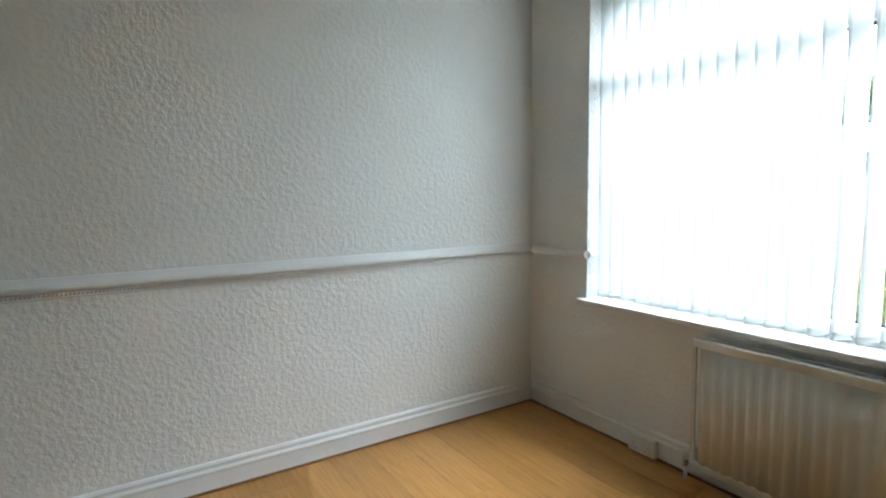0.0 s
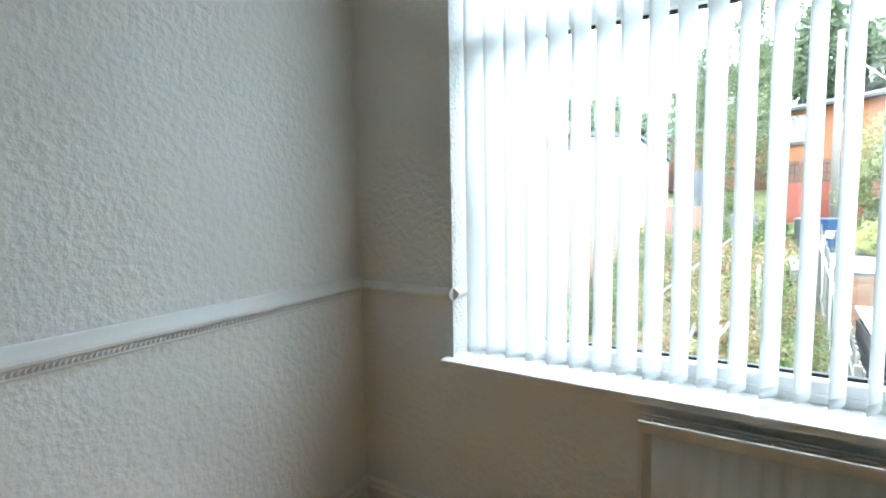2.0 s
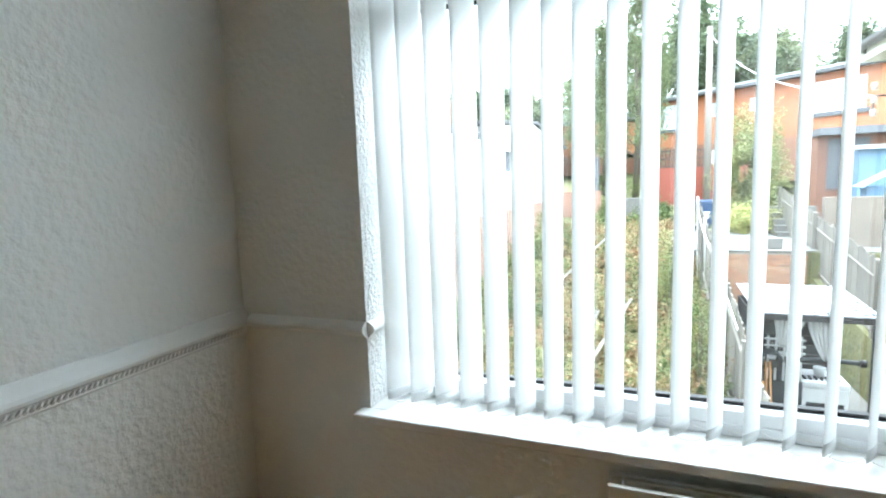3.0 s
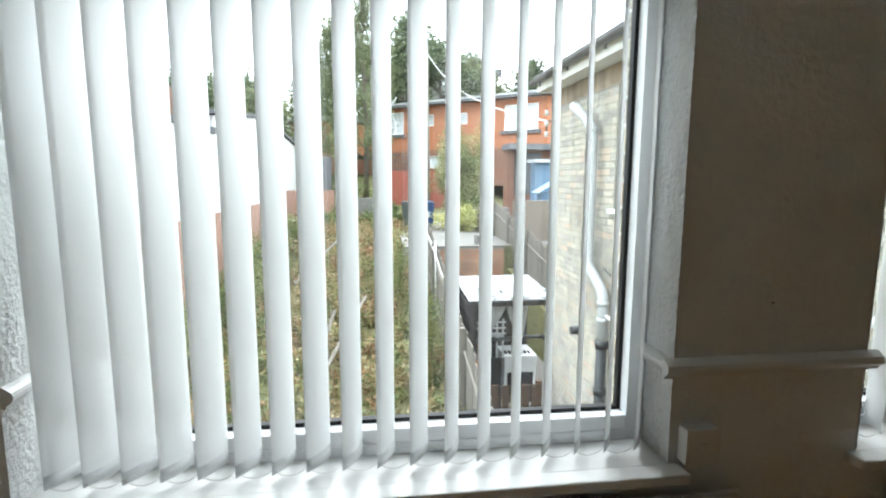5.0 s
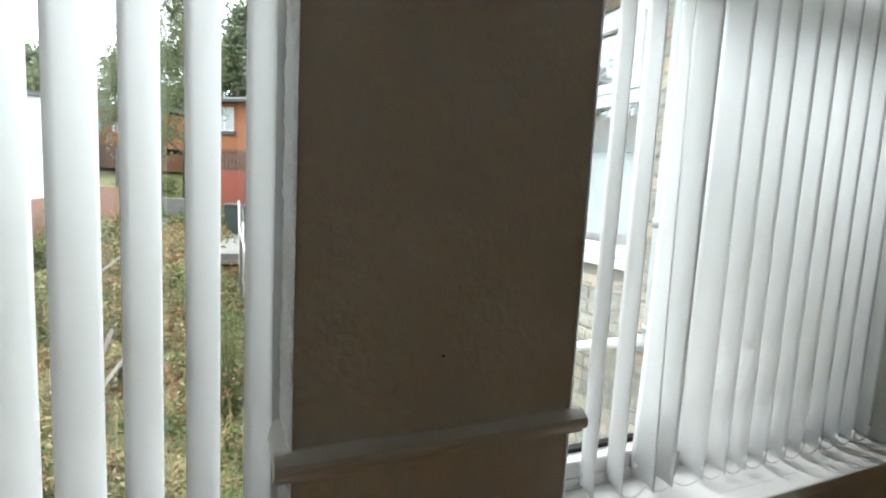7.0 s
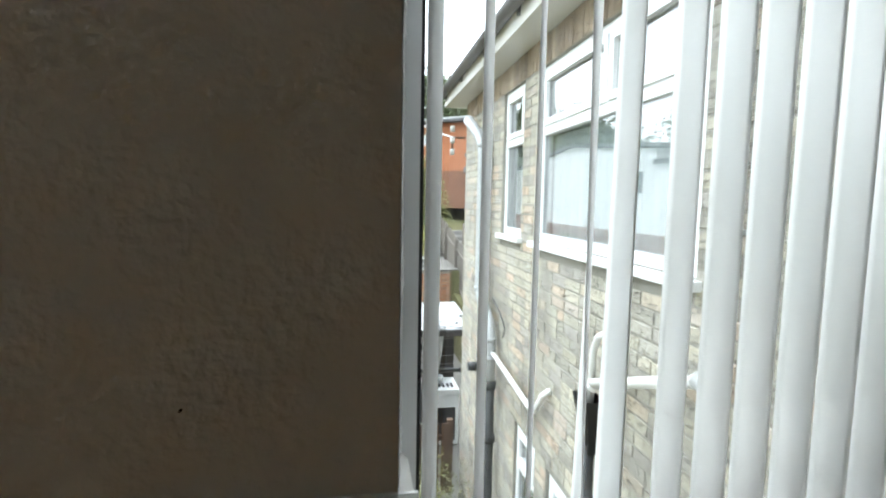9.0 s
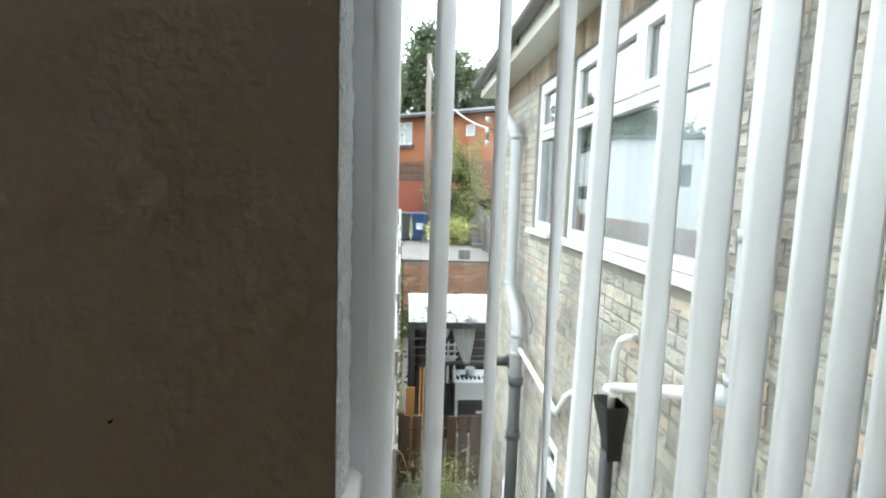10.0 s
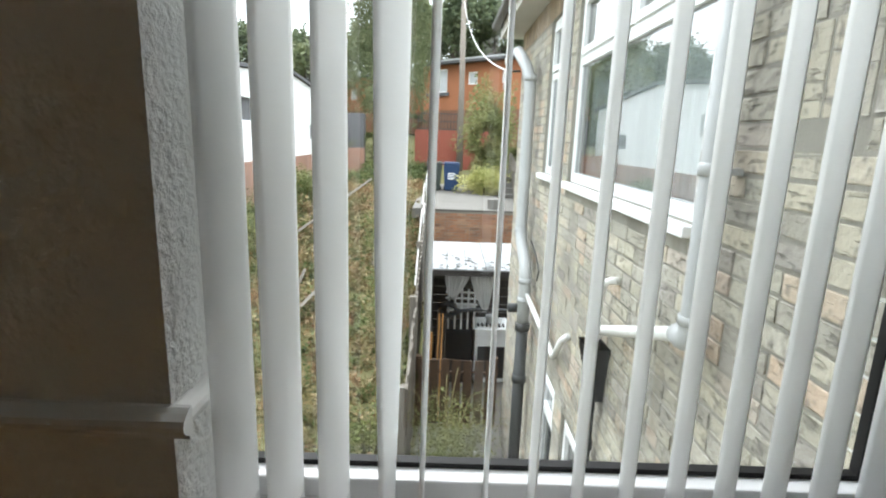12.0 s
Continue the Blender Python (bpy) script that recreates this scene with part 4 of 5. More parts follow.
fz = thing("chest_freezer", (3.65, 7.6, -2.6), "white chest appliance with dark open front standing in lean-to", "freezer")
wpart("cabinet", box(3.36, 3.92, 7.3, 7.88, -2.58, -1.74, 0.01), WHITE_M, fz)
wpart("lid", box(3.35, 3.93, 7.28, 7.89, -1.735, -1.65, 0.012), WHITE_M, fz)
wpart("front_panel", box(3.41, 3.87, 7.285, 7.2995, -2.5, -1.95, 0.006), DARKP, fz, "dark front panel")
for k in range(7):
    ob = tagged(obj("peg", box(3.40 + k * 0.07, 3.425 + k * 0.07, 7.4, 7.52, -1.649, -1.625), DARKP), "dark peg lying on white freezer lid", "peg", "pegs on the freezer lid")
cab = thing("corrugated_cabinet", (3.1, 7.5, -2.6), "black ribbed metal cabinet in lean-to", "cabinet")
bm = box(2.86, 3.3, 7.3, 7.8, -2.6, -1.68, 0.008)
wpart("body", bm, DARKP, cab)
for k in range(9):
    wpart("rib", box(2.875 + k * 0.047, 2.895 + k * 0.047, 7.288, 7.2998, -2.56, -1.71), IRON, cab)
cr = thing("rack", (3.1, 7.4, -1.68), "white wire shelf rack standing on black cabinet in lean-to", "rack")
for k in range(4):
    wpart("shelf_bar", box(2.86, 3.38, 7.3, 7.33, -1.36 + k * 0.1, -1.335 + k * 0.1), WHITE_M, cr)
for k in range(5):
    wpart("upright", box(2.90 + k * 0.105, 2.93 + k * 0.105, 7.335, 7.355, -1.68, -1.0), WHITE_M, cr)
wpart("shelf", box(2.87, 3.37, 7.36, 7.75, -1.38, -1.36, 0.004), PIPE_G, cr)
tagged(obj("coiled_hose", tube([(2.9 + 0.13 * math.cos(k * 0.5), 7.0 + 0.006 * k, -1.28 + 0.11 * math.sin(k * 0.5)) for k in range(40)], 0.022, 8), IRON), "dark coiled hose hanging in lean-to", "hose")
ba = thing("handlebar", (3.4, 6.75, -1.1), "dark metal bar with rubber ends across lean-to", "bar")
wpart("bar", tube([(3.0, 6.75, -1.18), (3.4, 6.72, -1.12), (3.88, 6.7, -1.13)], 0.03, 10), IRON, ba)
for x in (3.0, 3.82):
    wpart("grip", tube([(x, 6.75 if x < 3.5 else 6.7, -1.18 if x < 3.5 else -1.13), (x + 0.07, 6.745 if x < 3.5 else 6.7, -1.17 if x < 3.5 else -1.13)], 0.05, 10), DARKP, ba)
bb = tagged(obj("bucket", tube([(3.62, 7.55, -1.648), (3.62, 7.55, -1.5)], 0.08, 14, radii=[0.065, 0.085]), PIPE_G), "small grey bucket standing on white freezer", "bucket")
for k in range(4):
    tagged(obj("garden_tool", tube([(2.72 + 0.05 * k, 7.0, -2.6), (2.75 + 0.04 * k, 7.25, -1.35 + 0.05 * k)], 0.013, 6), WOOD_G), "long handled garden tool leaning in lean-to", "tool", "garden tools in the lean-to")
pk = tagged(obj("plank", box(2.56, 2.68, 6.25, 6.28, -2.58, -1.33, 0.004), WOOD_O), "bright orange timber plank standing against fence", "plank")
for k, x in enumerate((2.74, 2.79)):
    tagged(obj("garden_cane", tube([(x, 6.1, -2.6), (x + 0.03, 6.7, -1.2)], 0.012, 6), WOOD_O), "bamboo garden cane leaning in yard", "cane", "garden canes in the yard")

# retaining wall and terrace
RWY, RW0, RW1, RWZ0, RWZ1 = 13.0, 2.5, 4.75, -2.6, -0.52
structure("retaining_wall", box(RW0, RW1, RWY + 0.006, RWY + 0.11, RWZ0, RWZ1), MORTAR, "brick retaining wall core below terrace")
structure("wall_coping", box(RW0, RW1 + 0.03, RWY - 0.02, RWY + 0.22, RWZ1, RWZ1 + 0.045, 0.008), CONC, "concrete coping on retaining wall")
tagged(obj("concrete_stub", box(4.0, 4.3, 13.3, 13.6, -0.48, -0.22, 0.01), CONC), "low grey concrete block on terrace edge", "block")
st = thing("garden_steps", (4.6, 15.5, -0.5), "worn concrete garden steps beside terrace", "steps")
for k in range(5):
    wpart("tread", box(4.75, 6.0, 16.2 + k * 0.3, 16.5 + k * 0.3, -0.6, -0.36 + k * 0.17, 0.01), CONC, st)


def wheelie_bin(x, y, z, material, label):
    th = thing("wheelie_bin", (x, y, z), label, "bin", "")
    bm = bmesh.new()
    b0, b1 = [], []
    lo = [(-0.22, -0.27), (0.22, -0.27), (0.22, 0.22), (-0.22, 0.22)]
    hi = [(-0.285, -0.36), (0.285, -0.36), (0.285, 0.36), (-0.285, 0.36)]
    a = [bm.verts.new((*p, 0.06)) for p in lo]
    b = [bm.verts.new((*p, 0.98)) for p in hi]
    bm.faces.new(a[::-1])
    bm.faces.new(b)
    for i in range(4):
        bm.faces.new((a[i], a[(i + 1) % 4], b[(i + 1) % 4], b[i]))
    bmesh.ops.bevel(bm, geom=list(bm.edges), offset=0.025, segments=2, affect="EDGES")
    part("body", bm, material, th)
    bm = bmesh.new()
    box_bm(bm, -0.30, 0.30, -0.38, 0.37, 0.985, 1.03, 0.015)
    box_bm(bm, -0.26, 0.26, -0.33, 0.33, 1.025, 1.065, 0.015)
    part("lid", bm, material, th)
    part("handle", tube([(-0.2, 0.41, 1.0), (0.2, 0.41, 1.0)], 0.016, 8), material, th)
    for s in (-1, 1):
        part("wheel", tube([(s * 0.22, 0.26, 0.1), (s * 0.27, 0.26, 0.1)], 0.1, 16), DARKP, th)
    if material == BIN_B:
        for k in range(4):
            part("label_bar", box(-0.13, 0.13 - 0.03 * (k % 2), -0.352 + 0.0 * k, -0.347, 0.66 - k * 0.06, 0.69 - k * 0.06), PAPER, th, "white printed bar")
    return th


wheelie_bin(3.04, 18.2, -0.53, BIN_B, "dark blue wheelie bin with white printed panel on terrace")
wheelie_bin(2.42, 18.2, -0.53, BIN_K, "dark grey wheelie bin on terrace")


# ---- foliage ----
def leaves_bm(bm, centre, rad, count, size, rng, shell=0.5, lump=0.35, droop=0.0):
    c = Vector(centre)
    off = Vector((rng.uniform(0, 50), rng.uniform(0, 50), rng.uniform(0, 50)))
    for _ in range(count):
        d = Vector((rng.gauss(0, 1), rng.gauss(0, 1), rng.gauss(0, 1))).normalized()
        k = 1 + lump * 2 * noise.noise(d * 1.7 + off)
        r = (shell + (1 - shell) * rng.random()) * k
        p = c + Vector((d.x * rad[0] * r, d.y * rad[1] * r, d.z * rad[2] * r))
        if noise.noise(p * (1.6 / max(rad[0], 0.3)) + off) < -0.28:
            continue
        a = Vector((rng.gauss(0, 1), rng.gauss(0, 1), rng.gauss(0, 0.6) - droop)).normalized() * size * rng.uniform(0.6, 1.4)
        b = a.cross(Vector((rng.gauss(0, 1), rng.gauss(0, 1), rng.gauss(0, 1)))).normalized() * size * (0.62 if size > 0.2 else 0.46)
        bm.faces.new([bm.verts.new(q) for q in (p - a * 0.5, p + b * 0.5, p + a * 0.5, p - b * 0.5)])


def bush(name, centre, rad, count, size, material, seed, label, category="bush", stems=5):
    rng = random.Random(seed)
    z0 = centre[2] - rad[2]
    th = thing(name, (centre[0], centre[1], z0), label, category)
    bm = bmesh.new()
    leaves_bm(bm, (0, 0, rad[2]), rad, count, size, rng, 0.25, 0.45)
    part("foliage", bm, material, th)
    bm = bmesh.new()
    for _ in range(stems):
        q = Vector((rng.uniform(-1, 1) * rad[0] * 0.6, rng.uniform(-1, 1) * rad[1] * 0.6, rad[2] * rng.uniform(0.9, 1.7)))
        tube_bm(bm, [(q.x * 0.15, q.y * 0.15, -0.05), q * 0.5 + Vector((0.03, 0, 0)), q], 0.012, 5, radii=[0.018, 0.011, 0.004])
    part("stem", bm, BARK, th)
    return th


def tree(name, base, height, spread, count, size, material, seed, label, droop=0.0, trunk=0.16, low=0.3, clumps=16, bark=BARK):
    rng = random.Random(seed)
    th = thing(name, base, label, "tree")
    bm = bmesh.new()
    tube_bm(bm, [(0, 0, -0.3), (0.1, 0, height * 0.35), (-0.05, 0.1, height * 0.7), (0, 0, height * 0.95)], trunk, 8, radii=[trunk, trunk * 0.75, trunk * 0.4, trunk * 0.1])
    bl = bmesh.new()
    for k in range(clumps):
        u = low + (1 - low) * (k + rng.random()) / clumps
        ang = rng.uniform(0, math.tau)
        w = spread * (1 - 0.75 * max(0, (u - 0.45) / 0.55) ** 1.5) * rng.uniform(0.35, 0.85)
        p = Vector((math.cos(ang) * w, math.sin(ang) * w, height * u))
        tube_bm(bm, [(0, 0, p.z - w * 0.5), (p.x * 0.5, p.y * 0.5, p.z - w * 0.1), p], 0.04, 5, radii=[trunk * 0.3, trunk * 0.18, 0.01])
        r = spread * rng.uniform(0.28, 0.5)
        leaves_bm(bl, p, (r, r, r * (1.6 if droop else 0.8)), count // clumps, size, rng, 0.2, 0.5, droop)
    part("trunk", bm, bark, th)
    part("crown", bl, material, th)
    return th


# wild garden growth
rng = random.Random(5)
bm = bmesh.new()
for _ in range(800):
    x, y = rng.uniform(-2.3, 2.3), 2.2 + 15.5 * rng.random() ** 0.8
    z = ground_z(x, y)
    r = rng.uniform(0.1, 0.36)
    leaves_bm(bm, (x, y, z + r * 0.5), (r, r, r * rng.uniform(0.6, 1.5)), 90, 0.055 + 0.004 * y, rng, 0.1, 0.5)
tagged(obj("undergrowth", bm, LEAF_W), "tangled weeds and brambles covering the garden slope", "weeds", "", "stuff")
bm = bmesh.new()
for _ in range(420):
    x, y = rng.uniform(-2.3, 2.35), 1.6 + 15.5 * rng.random()
    z = ground_z(x, y)
    r = rng.uniform(0.1, 0.34)
    leaves_bm(bm, (x, y, z + r * 0.6), (r, r, r), 90, 0.06 + 0.004 * y, rng, 0.1, 0.5)
tagged(obj("green_weeds", bm, LEAF_G), "green leafy weeds in garden", "weeds", "", "stuff")
bm = bmesh.new()
for _ in range(1100):
    x, y = rng.uniform(-2.3, 2.3), rng.uniform(2.0, 17)
    z = ground_z(x, y)
    h = rng.uniform(0.25, 0.8)
    dx, dy = rng.uniform(-0.2, 0.2), rng.uniform(-0.2, 0.2)
    w = 0.006
    v = [bm.verts.new(p) for p in ((x - w, y, z), (x + w, y, z), (x + dx + w * 0.4, y + dy, z + h * 0.8), (x + dx * 1.6, y + dy * 1.6, z + h), (x + dx - w * 0.4, y + dy, z + h * 0.8))]
    bm.faces.new(v)
DRY = mat("dry_grass", (0.34, 0.29, 0.16), 0.9, 0.1, grain=0.3, grain_scale=3)
tagged(obj("dry_grass", bm, DRY), "dry straw coloured grass stems in garden", "grass", "", "stuff")

bush("shrub", (1.95, 6.9, -0.95), (0.42, 0.6, 0.9), 2600, 0.05, LEAF_G, 21, "leafy green shrub beside fence")
bush("shrub", (1.6, 10.0, -0.6), (0.5, 0.6, 0.8), 2200, 0.06, LEAF_B, 22, "olive green shrub in overgrown garden")
bush("shrub", (2.0, 4.2, -1.75), (0.38, 0.5, 0.5), 1800, 0.045, LEAF_G, 23, "green shrub low by fence")
bush("hedge_bush", (2.95, 4.3, -2.0), (0.5, 0.85, 0.68), 9000, 0.035, LEAF_B, 24, "grey green bush in yard below window")
bush("tall_bush", (4.4, 18.4, 1.35), (1.05, 0.85, 2.05), 20000, 0.11, LEAF_B, 25, "tall olive leaved bush behind terrace", stems=14)
bush("golden_bush", (4.2, 17.3, -0.1), (0.95, 0.6, 0.5), 5500, 0.1, LEAF_Y, 26, "bright yellow variegated bush on terrace")
for k in range(7):
    bush("shrub", (-1.9 + 0.25 * (k % 3), 7.5 + 1.5 * k, ground_z(-1.9, 7.5 + 1.5 * k) + 0.5), (0.5, 0.7, 0.6), 2600, 0.08, LEAF_G if k % 2 else LEAF_B, 60 + k, "green shrub growing against brick house base")
rng = random.Random(81)
bm = bmesh.new()
for _ in range(260):
    x, y = rng.uniform(-2.2, 2.3), 3.0 + 15.5 * rng.random()
    z = ground_z(x, y)
    r = rng.uniform(0.12, 0.4)
    leaves_bm(bm, (x, y, z + r * 0.8), (r * 0.8, r * 0.8, r), 110, 0.04 + 0.004 * y, rng, 0.1, 0.6)
tagged(obj("dead_bracken", bm, LEAF_R), "rust brown dying plants among the garden weeds", "weeds", "", "stuff")
bm = bmesh.new()
for _ in range(110):
    x, y = rng.uniform(-1.0, 2.3), rng.uniform(17.2, 22.0)
    r = rng.uniform(0.2, 0.5)
    leaves_bm(bm, (x, y, ground_z(x, y) + r * 0.6), (r, r, r), 110, 0.11, rng, 0.1, 0.5)
tagged(obj("upper_undergrowth", bm, LEAF_G), "dark green and straw weeds before the red wall", "weeds", "", "stuff")
bm = bmesh.new()
for _ in range(70):
    x, y = rng.uniform(2.62, 3.95), 6.5 + 0.75 * rng.random() ** 2.2
    leaves_bm(bm, (x, y, -0.452 + 0.047 * (y - 6.5)), (0.045, 0.03, 0.012), 26, 0.022, rng, 0.0, 0.3)
tagged(obj("roof_moss", bm, SOIL_D), "dark moss and dirt on pale lean-to roof", "moss", "", "stuff")
for p, q in (((2.40, 12.75, -1.2), (2.37, 12.75, 0.86)), ((2.41, 9.4, -1.2), (2.40, 9.45, 0.1)), ((2.43, 11.2, -1.2), (2.38, 11.1, 0.45))):
    tagged(obj("pale_stake", tube([p, q], 0.022, 8), CLOTH), "thin pale stake standing against garden fence", "stake", "stakes along the garden fence")
tagged(obj("tied_rope", tube([(2.37, 12.74, 0.6), (2.33, 11.1, 0.25), (2.36, 9.45, -0.05), (2.40, 6.6, -0.75)], 0.012, 6), CLOTH), "slack pale rope tied between stakes", "rope")
bush("hedge", (-0.2, 22.5, 0.9), (1.6, 0.8, 0.7), 5000, 0.08, LEAF_G, 27, "clipped green hedge beyond wall")
bm = bmesh.new()
for k in range(6):
    a = rng.uniform(-0.5, 0.5)
    tube_bm(bm, [(2.9 + a * 0.3, 5.4, -2.6), (2.95 + a, 5.5, -1.9), (3.0 + 1.6 * a, 5.6, -1.55 - 0.1 * k)], 0.008, 5)
tagged(obj("dead_stems", bm, DRY), "bare arching dry stems by yard fence", "stems", "", "stuff")

# broken timber in the garden
for k, (p, q) in enumerate((((0.35, 6.3, -1.5), (0.95, 9.3, -1.0)), ((-0.6, 10.3, -0.9), (0.6, 15.0, 0.1)), ((1.35, 9.8, -1.3), (1.30, 11.2, -0.2)), ((0.2, 7.4, -1.6), (0.45, 7.9, -0.9)))):
    tagged(obj("timber_rail", tube([p, q], 0.035, 4), WOOD_G), "fallen weathered timber rail in undergrowth", "timber", "timber rails in the garden")

# white house, brick garden wall
wh = tagged(new("white_house"), "white rendered house side wall with brick base", "house")
wh.location = (-2.6, 9, -0.6)
HX, HY0, HY1, HB, HT = -2.6, 12.0, 24.6, 0.56, 2.85
bm = bmesh.new()
HOL = [(12.6, 14.4, 1.62, 2.27), (20.4, 21.8, 1.12, 1.72)]
wall_with_holes(bm, HOL, HY0, HY1, HB, HT, HX - 0.3, HX)
box_bm(bm, -9, HX - 0.3, HY0, HY0 + 0.3, HB, HT)
box_bm(bm, -9, HX - 0.3, HY1 - 0.3, HY1, HB, HT)
box_bm(bm, -9.3, -9, HY0, HY1, HB, HT)
wpart("wall", bm, RENDER_W, wh)
wpart("base_wall", box(-9.3, HX + 0.06, 8.5, HY1, -1.4, HB), PINK_B, wh, "red brick base wall")
wpart("side_wall", box(-9, HX, 8.5, HY0 - 0.001, HB, 2.42), RENDER_W, wh, "white rendered lower wing wall")
wpart("side_roof", box(-9.2, HX + 0.1, 8.3, HY0 - 0.001, 2.42, 2.55), ROOFG, wh, "dark flat roof edge")
wpart("upper_wall", box(-9, HX - 0.5, 8.7, HY0 - 0.001, 2.55, 3.3), BROWN_B, wh, "brown set-back upper wall")
AP = (17.6, 3.38)
bm = bmesh.new()
g1 = [bm.verts.new(p) for p in ((HX, HY0, HT), (HX, HY1, HT), (HX, *AP))]
g2 = [bm.verts.new(p) for p in ((-9.3, HY0, HT), (-9.3, HY1, HT), (-9.3, *AP))]
bm.faces.new(g1)
bm.faces.new(g2[::-1])
for i in range(3):
    bm.faces.new((g1[i], g1[(i + 1) % 3], g2[(i + 1) % 3], g2[i]))
wpart("gable", bm, RENDER_W, wh, "white rendered low gable")
bm = bmesh.new()
for y0, z0, y1, z1 in ((HY0 - 0.3, HT, *AP), (*AP, HY1 + 0.3, HT)):
    v = [bm.verts.new(p) for p in ((HX + 0.12, y0, z0 + 0.01), (HX + 0.12, y1, z1 + 0.01), (-9.5, y1, z1 + 0.01), (-9.5, y0, z0 + 0.01))]
    w = [bm.verts.new((q.co.x, q.co.y, q.co.z + 0.1)) for q in v]
    bm.faces.new(v[::-1])
    bm.faces.new(w)
    for i in range(4):
        bm.faces.new((v[i], v[(i + 1) % 4], w[(i + 1) % 4], w[i]))
wpart("roof", bm, ROOFG, wh, "low pitched grey roof")
for h in HOL:
    wpart("window", box(HX - 0.12, HX - 0.08, h[0], h[1], h[2], h[2] + 0.05), OUT_UPVC, wh, "grey framed window")
    wpart("window_pane", box(HX - 0.11, HX - 0.1, h[0], h[1], h[2] + 0.05, h[3]), ROOFG, wh, "dark grey window pane")
structure("garden_wall", box(HX + 0.06, -0.55, 21.0, 21.22, -0.8, 0.86), PINK_B, "red brick garden wall")
tagged(obj("dark_cabinet", box(-1.55, -0.75, 22.2, 22.8, -0.2, 2.3, 0.02), ROOFG), "dark grey tall cabinet beside white house", "cabinet")
tagged(obj("concrete_block", box(0.15, 1.15, 20.6, 21.0, -0.4, 0.55, 0.02), CONC), "pale concrete block wall stub", "wall")

# orange house row
U = Vector((0.751, -0.66, 0))


def house_row(name, A, L, zb, zm, zt, wins, label, roof_up=0.25, depth=6):
    """A house front of length L from A along U: brick below zm, cladding above, windows (from, to, bottom, top, wide sill)."""
    ang = math.atan2(U.y, U.x)
    th = tagged(new(name), label, "house")
    th.location = (*A, zb)
    th.rotation_euler = (0, 0, ang)
    bm = bmesh.new()
    holes = [(w[0], w[1], w[2] - zb, w[3] - zb) for w in wins]

    def wall(bm, z0, z1, hs):
        xs = sorted({0, L, *[v for h in hs for v in h[:2]]})
        zs = sorted({z0, z1, *[v for h in hs for v in h[2:]]})
        for a, b in zip(xs, xs[1:]):
            for c, d in zip(zs, zs[1:]):
                if not any(h[0] <= a and b <= h[1] and h[2] <= c and d <= h[3] for h in hs):
                    box_bm(bm, a, b, 0, 0.25, c, d)
    up = [h for h in holes if h[2] >= zm - zb]
    lowh = [h for h in holes if h[2] < zm - zb]
    wall(bm, zm - zb, zt - zb, up)
    box_bm(bm, 0, 0.25, 0.25, depth, zm - zb, zt - zb)
    box_bm(bm, L - 0.25, L, 0.25, depth, zm - zb, zt - zb)
    part("wall", bm, ORANGE, th, "orange clad upper wall")
    bm = bmesh.new()
    wall(bm, 0, zm - zb, lowh)
    box_bm(bm, 0, L, 0.25, depth, 0, zm - zb - 0.3)
    part("lower_wall", bm, BROWN_B, th, "brown brick lower wall")
    bm = bmesh.new()
    vs = [(-0.3, -0.45, zt - zb), (L + 0.35, -0.45, zt - zb), (L + 0.35, depth, zt - zb + roof_up), (-0.3, depth, zt - zb + roof_up)]
    a = [bm.verts.new(p) for p in vs]
    b = [bm.verts.new((p[0], p[1], p[2] + 0.2)) for p in vs]
    bm.faces.new(a[::-1])
    bm.faces.new(b)
    for i in range(4):
        bm.faces.new((a[i], a[(i + 1) % 4], b[(i + 1) % 4], b[i]))
    part("roof", bm, ROOFG, th, "flat grey roof with deep fascia")
    part("eave_trim", box(-0.32, L + 0.37, -0.47, -0.452, zt - zb + 0.12, zt - zb + 0.21), PIPE_G, th, "pale metal roof edge")
    for w in wins:
        wi = new("window")
        wi.parent = th
        wi.location = (w[0], 0.06, w[2] - zb)
        W, H = w[1] - w[0], w[3] - w[2]
        f = 0.07
        bm = bmesh.new()
        for q in ((0, W, 0, f), (0, W, H - f, H), (0, f, f, H - f), (W - f, W, f, H - f)):
            box_bm(bm, q[0], q[1], 0, 0.08, q[2], q[3])
        if W > 1.2:
            box_bm(bm, W / 2 - f / 2, W / 2 + f / 2, 0.002, 0.078, f, H - f)
        part("window_frame", bm, OUT_UPVC, wi)
        part("pane", box(f, W - f, 0.03, 0.04, f, H - f), PANE_FAR, wi, "pale reflecting pane")
        if w[4]:
            part("window_sill", box(-0.15, W + 0.15, -0.18, 0.0, -0.18, -0.01), ROOFG, wi, "dark projecting window sill")
    return th


PANE_FAR = mat("far_window_pane", (0.55, 0.58, 0.6), 0.15, 0.8, grain=0.2, grain_scale=2)
house_row("orange_house", (1.45, 30.3), 10.5, 1.0, 2.9, 5.3,
          [(0.5, 1.8, 3.85, 5.1, True), (3.25, 3.9, 4.2, 4.85, False), (5.45, 6.05, 4.2, 4.8, False), (8.2, 10.05, 3.75, 5.0, True), (3.6, 4.3, 1.9, 2.6, False)],
          "orange clad house with flat grey roof on the slope")
house_row("orange_house", (-8.5, 38.5), 9.0, 1.6, 2.9, 4.9,
          [(5.4, 6.0, 3.6, 4.2, False), (6.8, 7.4, 3.6, 4.2, False)], "orange clad terraced house behind trees")
structure("red_garden_wall", box(1.4, 3.6, 23.5, 23.8, -0.3, 1.72), REDWALL, "red painted garden wall below orange house")
structure("side_garden_wall", box(5.3, 8.6, 14.0, 14.25, -0.6, 0.72), WEATH, "weathered grey brown garden wall")
